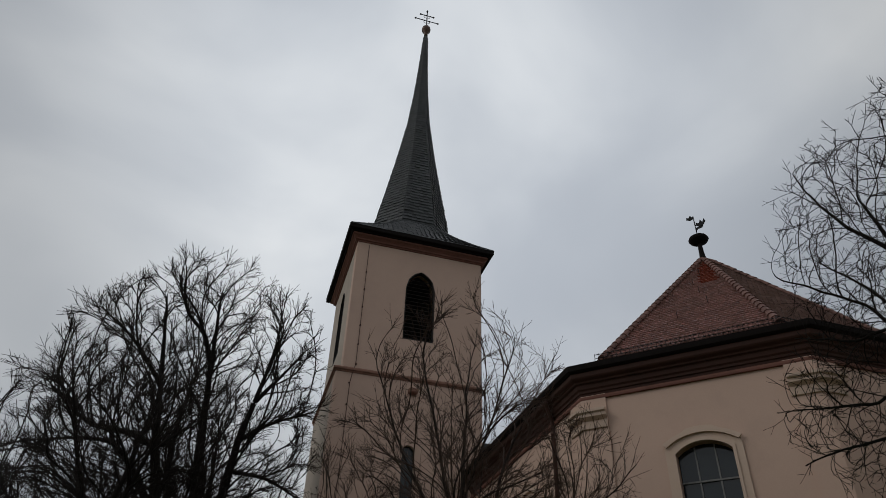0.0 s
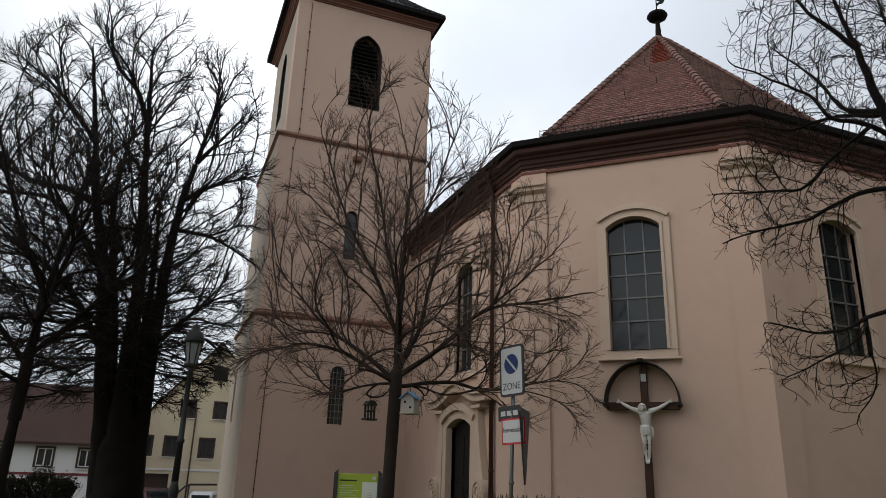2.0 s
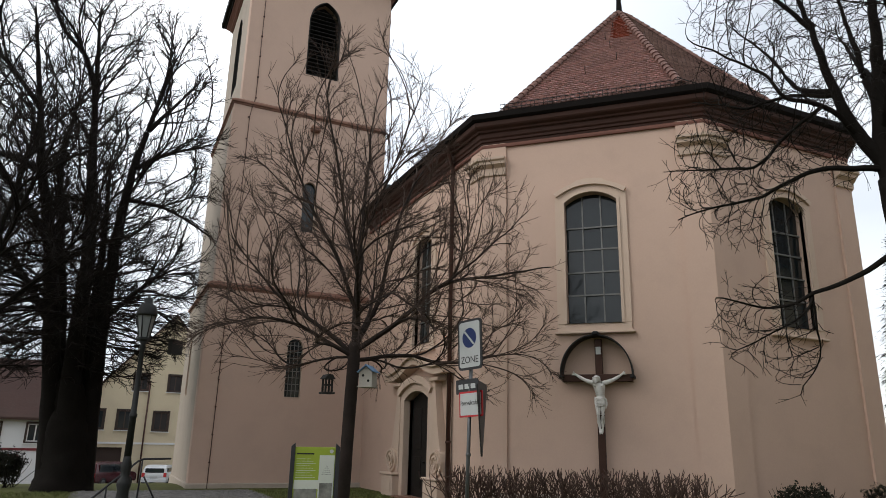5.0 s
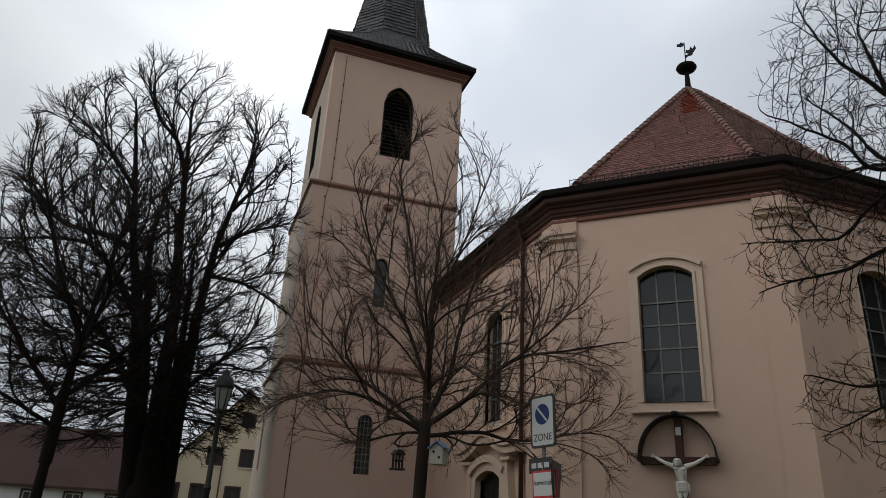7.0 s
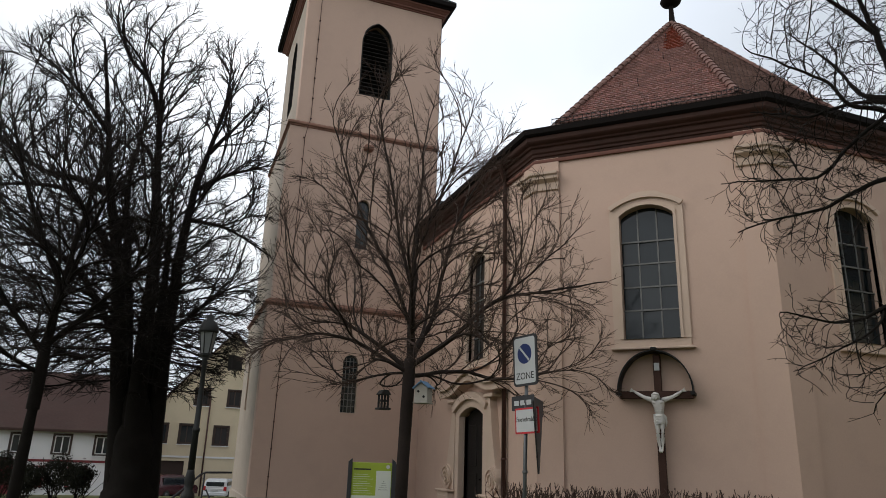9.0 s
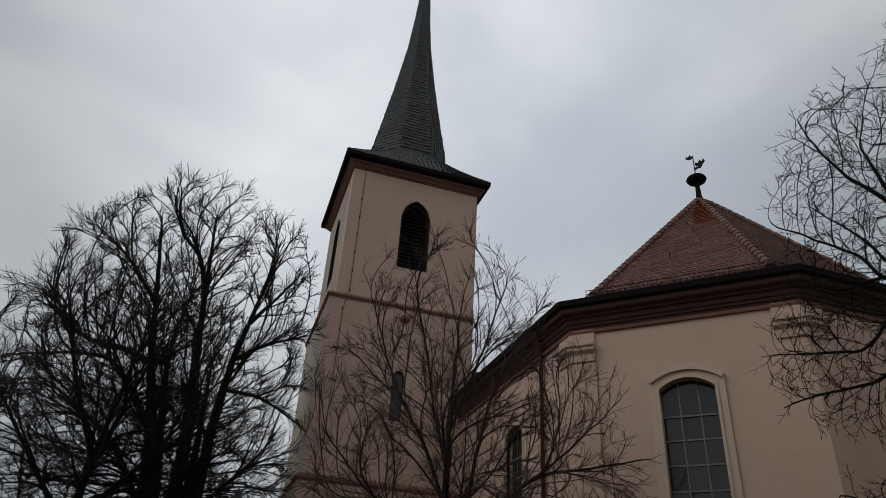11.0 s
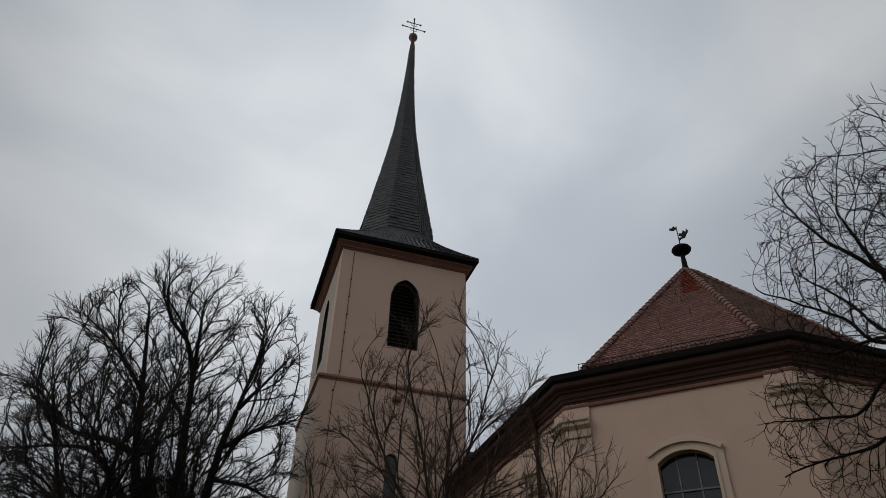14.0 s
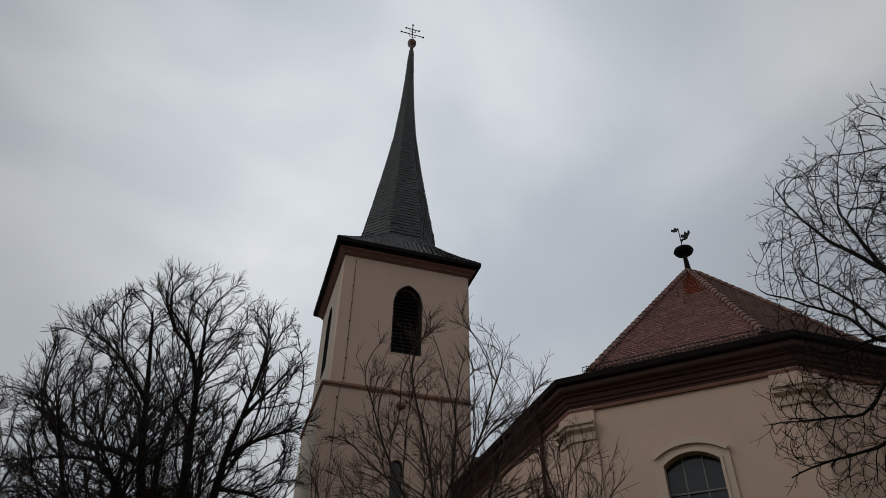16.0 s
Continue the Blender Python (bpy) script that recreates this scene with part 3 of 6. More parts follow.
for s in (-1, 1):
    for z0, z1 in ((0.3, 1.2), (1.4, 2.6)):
        part("door_panel", box((PC + s * 0.45 - 0.3, 0.075, z0), (PC + s * 0.45 + 0.3, 0.10, z1), 0.01, M_NAVE), DOOR_SHADE_WOOD, door)
part("door_handle", box((PC + 0.05, 0.03, 1.02), (PC + 0.17, 0.09, 1.06), 0.01, M_NAVE), IRON, door)
part("threshold", box((PC - 1.0, -0.5, -0.02), (PC + 1.0, 0.5, 0.05), 0.01, M_NAVE), SANDSTONE, church)

# ---- bell tower ----
tower = thing("bell_tower", "salmon-plastered square bell tower with slate spire", "tower")
TX0, TX1, TY0, TY1 = 3.10, 8.99, 25.25, 31.15
TC = (6.045, 28.2)


def storey(name, x0, y0, x1, y1, z0, z1, front, left, mat):
    """Four walls; openings are given in the walls' own u, from their left end."""
    mf, ml = wall_frame((x0, y0), (x1, y0)), wall_frame((x0, y1), (x0, y0))
    wall_panel(name, rect(0, x1 - x0, z0, z1), front, 0.6, mf, mat, tower)
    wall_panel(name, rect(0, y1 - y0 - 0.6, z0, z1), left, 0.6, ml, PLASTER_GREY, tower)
    wall_panel(name, rect(0, y1 - y0 - 0.6, z0, z1), [], 0.6, wall_frame((x1, y0 + 0.6), (x1, y1)), mat, tower)
    wall_panel(name, rect(0, x1 - x0 - 1.2, z0, z1), [], 0.6, wall_frame((x1 - 0.6, y1), (x0 + 0.6, y1)), mat, tower)
    return mf, ml


LOWW = arch(5.88 - 2.70, 0.60, 3.03, 4.83, 0.30)
SLIT = [(1.95, 3.15), (2.45, 3.15), (2.45, 5.25), (1.95, 5.25)]
MF1, ML1 = storey("lower_wall", 2.70, 25.07, TX1, 31.3, -0.8, 6.78, [LOWW], [SLIT], PLASTER)
MIDW = arch(5.99 - 2.85, 0.54, 9.2, 10.98, 0.27)
MF2, ML2 = storey("middle_wall", 2.85, 25.16, TX1, 31.22, 6.78, 13.98, [MIDW], [], PLASTER)
BELF = arch(6.14 - TX0, 1.34, 15.86, 18.44, 0.94, "point")
MF3, ML3 = storey("belfry_wall", TX0, TY0, TX1, TY1, 13.98, 20.5, [BELF], [arch(2.95, 1.34, 15.86, 18.44, 0.94, "point")], PLASTER)
part("tower_plinth", sweep([(2.70, 31.3), (2.70, 25.07), (TX1, 25.07)], [(-0.02, -0.8), (0.06, -0.8), (0.06, 0.13), (0.03, 0.16), (-0.02, 0.16)]), PLASTER_GREY, tower)
for x0, y0, y1, z in ((2.70, 25.07, 31.3, 6.78), (2.85, 25.16, 31.22, 13.98)):
    part("string_course", sweep([(TX1, y1), (x0, y1), (x0, y0), (TX1 - 0.002, y0)][1:],
                                [(-0.18, z - 0.10), (0.03, z - 0.10), (0.05, z - 0.04), (0.10, z - 0.02), (0.10, z + 0.05), (-0.06, z + 0.17), (-0.18, z + 0.17)]),
         SANDSTONE, tower, "reddish sandstone string course")
SQ = [(TX0, TY1), (TX0, TY0), (TX1, TY0), (TX1, TY1)]
part("cornice", sweep(SQ, [(-0.1, 20.42), (0.05, 20.42), (0.06, 20.47), (0.12, 20.49), (0.13, 20.56), (0.16, 20.58), (0.22, 20.64), (0.28, 20.67), (0.29, 20.74), (-0.1, 20.74)], closed=True), TOWER_RED, tower, "profiled reddish tower cornice")
part("eaves_board", sweep(SQ, [(-0.1, 20.74), (0.34, 20.74), (0.37, 20.79), (0.48, 20.82), (0.50, 20.86), (0.50, 21.02), (-0.1, 21.02)], closed=True), EAVE_BLACK, tower, "blackened tower eaves board")


def tower_window(loop, inner, m, bars, label):
    w = part("window", ring(loop, inner, -0.015, 0.22, m), LOUVRE if bars == "louvre" else STUCCO, tower, label)
    us = [u for u, _ in inner]
    zs = [z for _, z in inner]
    u0, u1, z0, z1 = min(us), max(us), min(zs), max(zs)

    def half(z):
        """Half the opening's width at height z."""
        c = [abs(u - (u0 + u1) / 2) for u, zz in inner if zz >= z - 0.02]
        return max(c) if c else 0

    if bars == "louvre":
        n = 17
        for i in range(n):
            z = z0 + (z1 - z0 - 0.25) * (i + 0.5) / n
            h = min((u1 - u0) / 2, half(z))
            bm = box((-h, -0.10, -0.012), (h, 0.10, 0.012))
            bm.transform(m @ Matrix.Translation(((u0 + u1) / 2, 0.22, z)) @ pose(0, 0, 0, 38, 0, 0))
            part("louvre_slat", bm, LOUVRE, w)
    elif bars == "grid":
        for i in range(1, 4):
            u = u0 + (u1 - u0) * i / 4
            part("mullion", box((u - 0.012, 0.12, z0), (u + 0.012, 0.15, z1 - 0.1), 0, m), LEAD, w)
        for j in range(1, 9):
            z = z0 + (z1 - z0) * j / 9
            part("glazing_bar", box((u0, 0.115, z - 0.012), (u1, 0.15, z + 0.012), 0, m), LEAD, w)
        part("pane", plate(inner, 0.16, 0.17, m), GLASS, w)
    else:
        part("pane", plate(inner, 0.16, 0.17, m), GLASS, w)
    # black sheet painted as the tower's unlit inside
    part("dark_backing", plate(inner, 0.45, 0.46, m), SHADE_BLACK, w)


def shrink(cu, w, z0, zs, rise, kind="segment", d=0.05):
    return arch(cu, w - 2 * d, z0 + d, zs, rise - d * 0.6, kind)


tower_window(BELF, shrink(6.14 - TX0, 1.34, 15.86, 18.44, 0.94, "point"), MF3, "louvre", "pointed belfry opening with black louvres")
tower_window(arch(2.95, 1.34, 15.86, 18.44, 0.94, "point"), shrink(2.95, 1.34, 15.86, 18.44, 0.94, "point"), ML3, "louvre", "pointed belfry opening with black louvres")
tower_window(MIDW, shrink(5.99 - 2.85, 0.54, 9.2, 10.98, 0.27, d=0.02), MF2, "plain", "narrow round-headed tower window")
tower_window(LOWW, shrink(5.88 - 2.70, 0.60, 3.03, 4.83, 0.30, d=0.02), MF1, "grid", "round-headed tower window with leaded grid")
tower_window(SLIT, [(1.99, 3.19), (2.41, 3.19), (2.41, 5.21), (1.99, 5.21)], ML1, "plain", "narrow slit window in the tower side")
part("rod_wire", tube([(3.63, 25.22, 20.3), (3.62, 25.22, 14.3), (3.5, 25.02, 13.8), (3.45, 25.12, 13.4), (3.42, 25.13, 7.1), (3.36, 24.94, 6.8), (3.34, 25.04, 6.5), (3.30, 24.98, 0.0)], 0.013, 5), PIPE, tower, "lightning conductor wire")
for z in [0.8 + 0.9 * i for i in range(21)]:
    yy = 25.03 if z < 6.5 else 25.12 if z < 13.7 else 25.21
    xx = 3.30 + 0.045 * z / 6 if z < 6.5 else 3.42 if z < 13.7 else 3.625
    part("wire_clip", box((xx - 0.03, yy - 0.03, z), (xx + 0.03, yy + 0.04, z + 0.035)), PIPE, tower)
part("floodlight", box((5.82, 24.86, 13.32), (6.2, 25.17, 13.52), 0.04), SANDSTONE, tower, "small stone corbel below the string course")
part("rain_pipe", tube([(TX1 + 0.06, TY0 + 0.25, 20.3), (TX1 + 0.06, TY0 + 0.25, 10.5)], 0.05, 8), PIPE, tower)

# spire: square skirt swept into a concave octagon
LEVELS = [(21.02, 3.46, 3.46), (21.35, 3.12, 2.86), (21.8, 2.72, 2.16), (22.4, 2.28, 1.36), (23.0, 1.93, 0.80)]
LEVELS += [(z, 0.94 * r, 0.39 * r) for z, r in ((24.3, 1.90), (26.0, 1.57), (28.0, 1.23), (30.0, 0.90), (32.2, 0.60), (34.5, 0.40), (37.3, 0.235), (40.35, 0.115))]


def octagon(a, b, z=21.0):
    """Plan at a height: flat sides at distance a, their half width b; b equal to a is a square."""
    lean = 0.008 * (z - 21.0)
    return [(TC[0] + lean + x, TC[1] - lean + y) for x, y in ((-b, -a), (b, -a), (a, -b), (a, b), (b, a), (-b, a), (-a, b), (-a, -b))]


sv = [(x, y, z) for z, a, c in LEVELS for x, y in octagon(a, c, z)]
sf = [(8 * j + i, 8 * j + (i + 1) % 8, 8 * (j + 1) + (i + 1) % 8, 8 * (j + 1) + i) for j in range(len(LEVELS) - 1) for i in range(8)]
spire = raw("spire", sv, sf + [tuple(range(8 * len(LEVELS) - 8, 8 * len(LEVELS)))], SLATE, tower, "slender grey slate spire")


def level_at(z):
    for (za, aa, ca), (zb, ab, cb) in zip(LEVELS, LEVELS[1:]):
        if z <= zb:
            s = (z - za) / (zb - za)
            return octagon(aa + s * (ab - aa), ca + s * (cb - ca), z)
    return octagon(LEVELS[-1][1], LEVELS[-1][2], z)


rng = random.Random(11)
sl_v, sl_f = [], []
z = 21.04
while z < 39.9:
    dz = 0.16 if z < 23.0 else 0.21
    lo, hi = level_at(z), level_at(z + dz * 1.25)
    mid = level_at(z + dz * 0.5)
    for i in range(8):
        a, b, c, d = (Vector((*lo[i], z)), Vector((*lo[(i + 1) % 8], z)), Vector((*hi[(i + 1) % 8], z + dz * 1.25)), Vector((*hi[i], z + dz * 1.25)))
        if (b - a).length < 0.06:
            continue
        nrm = (b - a).cross(d - a).normalized()
        if nrm.dot(Vector((a.x - TC[0], a.y - TC[1], 0.2))) < 0:
            nrm = -nrm
        n = max(1, round((b - a).length / 0.24))
        for k in range(n):
            off = 0.5 if int(z * 10) % 2 else 0.0
            s0, s1 = (k + 0.02) / n, (k + 0.98) / n
            q0, q1, q2, q3 = a.lerp(b, s0), a.lerp(b, s1), d.lerp(c, s1), d.lerp(c, s0)
            lift = rng.uniform(0.04, 0.075) if z > 23.0 else rng.uniform(0.012, 0.022)
            drop = Vector((0, 0, -rng.uniform(0.0, 0.02)))
            base = len(sl_v)
            cut = 0.28 if k % 2 else 0.10
            m0 = q0.lerp(q1, cut) + drop * 2
            sl_v += [q0 + nrm * lift + Vector((0, 0, 0.05)), m0 + nrm * lift, q1 + nrm * lift + drop, q2 + nrm * 0.008, q3 + nrm * 0.008, q0 + Vector((0, 0, 0.05)), m0 + Vector((0, 0, 0)), q1 + drop]
            sl_f += [tuple(base + t for t in (0, 1, 2, 3, 4)), (base + 5, base + 6, base + 1, base), (base + 6, base + 7, base + 2, base + 1)]
    z += dz
tagged(raw("slate_cover", sl_v, sl_f, SLATE, spire), kind="stuff")
for i in range(8):
    pts = [(*level_at(z)[i], z) for z in (21.05, 21.5, 22, 22.6, 23.0, 23.6, 26, 29, 32, 35, 38, 40.2)]
    part("hip_cap", tube(pts, 0.04, 6), SLATE, spire)
TIP = (TC[0] + 0.155, TC[1] - 0.155)
knob = part("spire_ball", lathe([(0.13, -0.75), (0.10, -0.45), (0.14, -0.32), (0.27, -0.16), (0.30, 0.0), (0.27, 0.16), (0.14, 0.28), (0.05, 0.34)], 20, (*TIP, 41.05)), GOLD, tower, "darkened copper ball on the spire")
cr = bmesh.new()
add_tube(cr, [(TIP[0], TIP[1], 41.2), (TIP[0], TIP[1], 43.1)], 0.035, 6)
for h, zz in ((0.78, 42.05), (0.46, 42.62)):
    add_box(cr, (TIP[0] - h, TIP[1] - 0.022, zz - 0.03), (TIP[0] + h, TIP[1] + 0.022, zz + 0.03), 0.01)
    for s in (-1, 1):
        add_lathe(cr, [(0.02, -0.09), (0.075, 0.0), (0.02, 0.09)], 6, (TIP[0] + s * h, TIP[1], zz))
    for s in (-1, 1):
        add_tube(cr, [(TIP[0] + s * 0.05, TIP[1], zz - 0.3), (TIP[0] + s * 0.22, TIP[1], zz - 0.22), (TIP[0] + s * 0.2, TIP[1], zz - 0.1), (TIP[0] + s * 0.12, TIP[1], zz - 0.02)], 0.018, 5)
add_lathe(cr, [(0.02, -0.08), (0.07, 0.0), (0.01, 0.16)], 8, (TIP[0], TIP[1], 43.1))
part("cross", cr, IRON, knob, "double-armed wrought iron cross")


# ---- bare trees ----
class Wood:
    """Collects tapered limbs and turns them into meshes."""

    def __init__(self, seed):
        self.rng = random.Random(seed)
        self.limbs, self.shoots, self.twigs = [], [], []

    def line(self, p, d, length, r0, r1, n, lift, wander):
        pts, radii = [Vector(p)], [r0]
        d = Vector(d).normalized()
        g = self.rng.gauss
        for i in range(n):
            d = (d + Vector((g(0, wander), g(0, wander), g(0, wander) + lift))).normalized()
            pts.append(pts[-1] + d * (length / n))
            radii.append(r0 + (r1 - r0) * (i + 1) / n)
        return pts, radii

    def side(self, axis, angle):
        """A way that leaves the axis by that angle, round it by chance."""
        a = Vector(axis).normalized()
        u = a.cross(Vector((0.31, 0.22, 0.93))).normalized()
        w = a.cross(u)
        t = self.rng.uniform(0, 2 * math.pi)
        return a * math.cos(angle) + (u * math.cos(t) + w * math.sin(t)) * math.sin(angle)

    def along(self, pts, radii, start, gap, make):
        """Calls make(point, way, radius, part of the length) at chance steps along a line."""
        lens = [(b - a).length for a, b in zip(pts, pts[1:])]
        total = sum(lens)
        s = start * total + self.rng.uniform(0, gap)
        while s < total:
            q, i = s, 0
            while i < len(lens) - 1 and q > lens[i]:
                q -= lens[i]
                i += 1
            f = min(1.0, q / lens[i])
            make(pts[i].lerp(pts[i + 1], f), pts[i + 1] - pts[i], radii[i] + (radii[i + 1] - radii[i]) * f, s / total)
            s += gap * self.rng.uniform(0.6, 1.4)

    @staticmethod
    def mesh(name, lines, sides, mat, parent):
        verts, faces = [], []
        cs = [(math.cos(2 * math.pi * k / sides), math.sin(2 * math.pi * k / sides)) for k in range(sides)]
        for pts, radii in lines:
            base = len(verts)
            m = len(pts)
            for i in range(m):
                d = (pts[min(i + 1, m - 1)] - pts[max(i - 1, 0)]).normalized()
                u = d.cross(Vector((0.13, 0.29, 0.95) if abs(d.z) < 0.9 else (1, 0.1, 0))).normalized()
                w = d.cross(u)
                r, p = radii[i], pts[i]
                for c, s in cs:
                    verts.append((p.x + r * (c * u.x + s * w.x), p.y + r * (c * u.y + s * w.y), p.z + r * (c * u.z + s * w.z)))
            for i in range(m - 1):
                a, b = base + i * sides, base + (i + 1) * sides
                for k in range(sides):
                    k2 = (k + 1) % sides
                    faces.append((a + k, a + k2, b + k2, b + k))
        return raw(name, verts, faces, mat, parent, smooth=True)


def view_axes(az):
    """To the right and away, for somebody who looks along that compass way from the eye."""
    a = radians(az)
    return Vector((math.cos(a), -math.sin(a), 0)), Vector((math.sin(a), math.cos(a), 0))


def trunk_mesh(name, pts, radii, mat, parent, sides=18, knots=0.06, seed=1):
    bm = bmesh.new()
    add_tube(bm, pts, radii, sides)
    for v in bm.verts:
        n = noise.noise(v.co * 1.7 + Vector((seed, 0, 0))) + 0.5 * noise.noise(v.co * 5.1)
        c = min((Vector(p) for p in pts), key=lambda q: abs(q.z - v.co.z))
        out = Vector((v.co.x - c.x, v.co.y - c.y, 0))
        v.co += out * n * knots * 3
    return part(name, bm, mat, parent)


def subdivide(pts, radii, n):
    out_p, out_r = [], []
    for i in range(len(pts) - 1):
        for k in range(n):
            f = k / n
            out_p.append(Vector(pts[i]).lerp(Vector(pts[i + 1]), f))
            out_r.append(radii[i] + (radii[i + 1] - radii[i]) * f)
    return out_p + [Vector(pts[-1])], out_r + [radii[-1]]


# crowns grow towards scattered points of open air, so that boughs fork and thin out as in a real tree
def smooth_line(pts, per=0.25):
    """A rounded line through a few bends, in short even steps."""
    pts = [Vector(p) for p in pts]
    ext = [pts[0] * 2 - pts[1]] + pts + [pts[-1] * 2 - pts[-2]]
    out = []
    for i in range(1, len(ext) - 2):
        p0, p1, p2, p3 = ext[i - 1:i + 3]
        n = max(2, round((p2 - p1).length / per))
        for k in range(n):
            t = k / n
            out.append(0.5 * (p1 * 2 + (p2 - p0) * t + (p0 * 2 - p1 * 5 + p2 * 4 - p3) * t * t + (p1 * 3 - p0 - p2 * 3 + p3) * t ** 3))
    return out + [pts[-1]]


def air_points(rng, count, clumps):
    """Points inside lumpy rounded bodies: (centre, half sizes, weight, squareness)."""
    total = sum(c[2] for c in clumps)
    out = []
    for centre, half, weight, square in clumps:
        n = round(count * weight / total)
        while n > 0:
            u = Vector((rng.uniform(-1, 1), rng.uniform(-1, 1), rng.uniform(-1, 1)))
            edge = 0.94 + 0.16 * noise.noise(Vector((u.x * 2.6 + centre[0], u.y * 2.6, u.z * 2.6 + centre[2])))
            if abs(u.x) ** square + abs(u.y) ** square + abs(u.z) ** square < edge:
                out.append((centre[0] + u.x * half[0], centre[1] + u.y * half[1], centre[2] + u.z * half[2]))
                n -= 1
    return out


class Crown:
    """Boughs given by a few bends each, then branches and twigs that grow into the open air between them."""

    def __init__(self, seed, stems, clumps, count, step=0.22, kill=0.36, sight=2.6, rise=0.12, tip=0.010, power=2.35, rough=0.035, hold=0.5, focus=None, fan=0.3):
        self.rng = random.Random(seed)
        self.tip = tip
        pos, parent, floor_r = [], [], []
        for line, r0, r1 in stems:
            pts = smooth_line(line, step)
            near = min(range(len(pos)), key=lambda i: (pos[i] - pts[0]).length) if pos else -1
            if near >= 0 and (pos[near] - pts[0]).length > 0.5:
                near = -1
            for k, p in enumerate(pts):
                f = k / (len(pts) - 1)
                j = Vector((self.rng.gauss(0, 1), self.rng.gauss(0, 1), self.rng.gauss(0, 1))) * (rough * 0.6 * min(1, 6 * f))
                parent.append(near if k == 0 else len(pos) - 1)
                pos.append(p + j)
                floor_r.append(r0 + (r1 - r0) * f ** 0.8)
        air = np.array(air_points(self.rng, count, clumps))
        xyz = np.array([tuple(p) for p in pos])
        d = np.linalg.norm(air[:, None, :] - xyz[None, :, :], axis=2)
        near_i, near_d = d.argmin(1), d.min(1)
        kids = collections.Counter(parent)
        gen = np.random.default_rng(seed)
        for _ in range(170):
            live = near_d < sight
            if not live.any():
                break
            way = air[live] - np.array([tuple(p) for p in pos])[near_i[live]]
            way /= np.linalg.norm(way, axis=1)[:, None] + 1e-9
            pull = np.zeros((len(pos), 3))
            np.add.at(pull, near_i[live], way)
            fresh = []
            for i in np.unique(near_i[live]):
                if kids[i] > 3:
                    continue
                v = Vector(pull[i])
                if v.length < 1e-4:
                    continue
                v = v.normalized()
                if parent[i] >= 0:
                    along = (pos[i] - pos[parent[i]]).normalized()
                    if v.dot(along) < 0.35 and kids[i]:
                        # side shoots leave at an acute angle
                        v = (v - along * v.dot(along)).normalized() * 0.85 + along * 0.5
                    v = v.normalized() * (1 - hold) + along * hold
                if focus is not None:
                    v = v + (pos[i] - focus).normalized() * fan
                v = (v + Vector((0, 0, rise)) + Vector(gen.normal(0, rough * 3, 3))).normalized()
                kids[i] += 1
                parent.append(int(i))
                pos.append(pos[i] + v * step)
                floor_r.append(0.0)
                fresh.append(len(pos) - 1)
            if not fresh:
                break
            xyz = np.array([tuple(pos[i]) for i in fresh])
            d = np.linalg.norm(air[:, None, :] - xyz[None, :, :], axis=2)
            k, m = d.argmin(1), d.min(1)
            better = m < near_d
            near_i = np.where(better, np.array(fresh)[k], near_i)
            near_d = np.where(better, m, near_d)
            keep = near_d > kill
            # a point whose nearest knot can grow no more is given up
            keep &= np.array([kids[i] <= 3 for i in near_i])
            air, near_i, near_d = air[keep], near_i[keep], near_d[keep]
            if not len(air):
                break
        self.pos, self.parent, self.floor_r = pos, parent, floor_r
        self.thicken(power)

    def thicken(self, power):
        n = len(self.pos)
        flow = [0.0] * n
        self.children = [[] for _ in range(n)]
        order = sorted(range(n), key=lambda i: i)
        for i in order:
            if self.parent[i] >= 0:
                self.children[self.parent[i]].append(i)
        for i in reversed(order):
            if not self.children[i]:
                flow[i] = self.tip ** power
            if self.parent[i] >= 0:
                flow[self.parent[i]] += flow[i]
        self.radius = [max(f ** (1 / power), r) for f, r in zip(flow, self.floor_r)]

    def chains(self):
        """Lines from fork to tip, each following the thicker child."""
        out = []
        todo = [(i, -1) for i, p in enumerate(self.parent) if p < 0]
        while todo:
            i, before = todo.pop()
            line = [before] if before >= 0 else []
            while True:
                line.append(i)
                if not self.children[i]:
                    break
                kids = sorted(self.children[i], key=lambda c: -self.radius[c])
                todo += [(c, i) for c in kids[1:]]
                i = kids[0]
            pts = [self.pos[k] for k in line]
            rad = [self.radius[k] for k in line]
            if before >= 0:
                rad[0] = rad[1] if len(rad) > 1 else rad[0] * 0.5
            pts = [pts[0]] + [(pts[k - 1] + pts[k] * 2 + pts[k + 1]) / 4 for k in range(1, len(pts) - 1)] + pts[-1:]
            if len(pts) > 1:
                out.append((pts, rad))
        return out

    def twigs(self, chains, share, length, lean, rise, up_to):
        """Straight last twigs along thin wood, each with a few side twigs."""
        rng, out = self.rng, []

        def spring(p, d, ln, r):
            u = d.orthogonal().normalized()
            u.rotate(Quaternion(d, rng.uniform(0, 6.283)))
            w = (d + u * rng.uniform(*lean) + Vector((0, 0, rise))).normalized()
            m = p + w * ln * 0.5
            w2 = (w + Vector((rng.gauss(0, 0.10), rng.gauss(0, 0.10), rng.gauss(0, 0.10) + rise))).normalized()
            out.append(([p, m, m + w2 * ln * 0.5], [r * 0.95, r * 0.85, r * 0.62]))
            return m, w2

        for pts, rad in chains:
            for k in range(1, len(pts)):
                last = k == len(pts) - 1
                if rad[k] > up_to or (not last and rng.random() > share):
                    continue
                d = (pts[k] - pts[k - 1]).normalized()
                r = min(rad[k], self.tip)
                for _ in range(2 if last else 1):
                    ln = length * rng.uniform(0.45, 1.2)
                    m, w = spring(pts[k], d, ln, r)
                    spring(m, w, ln * 0.45, r * 0.8)
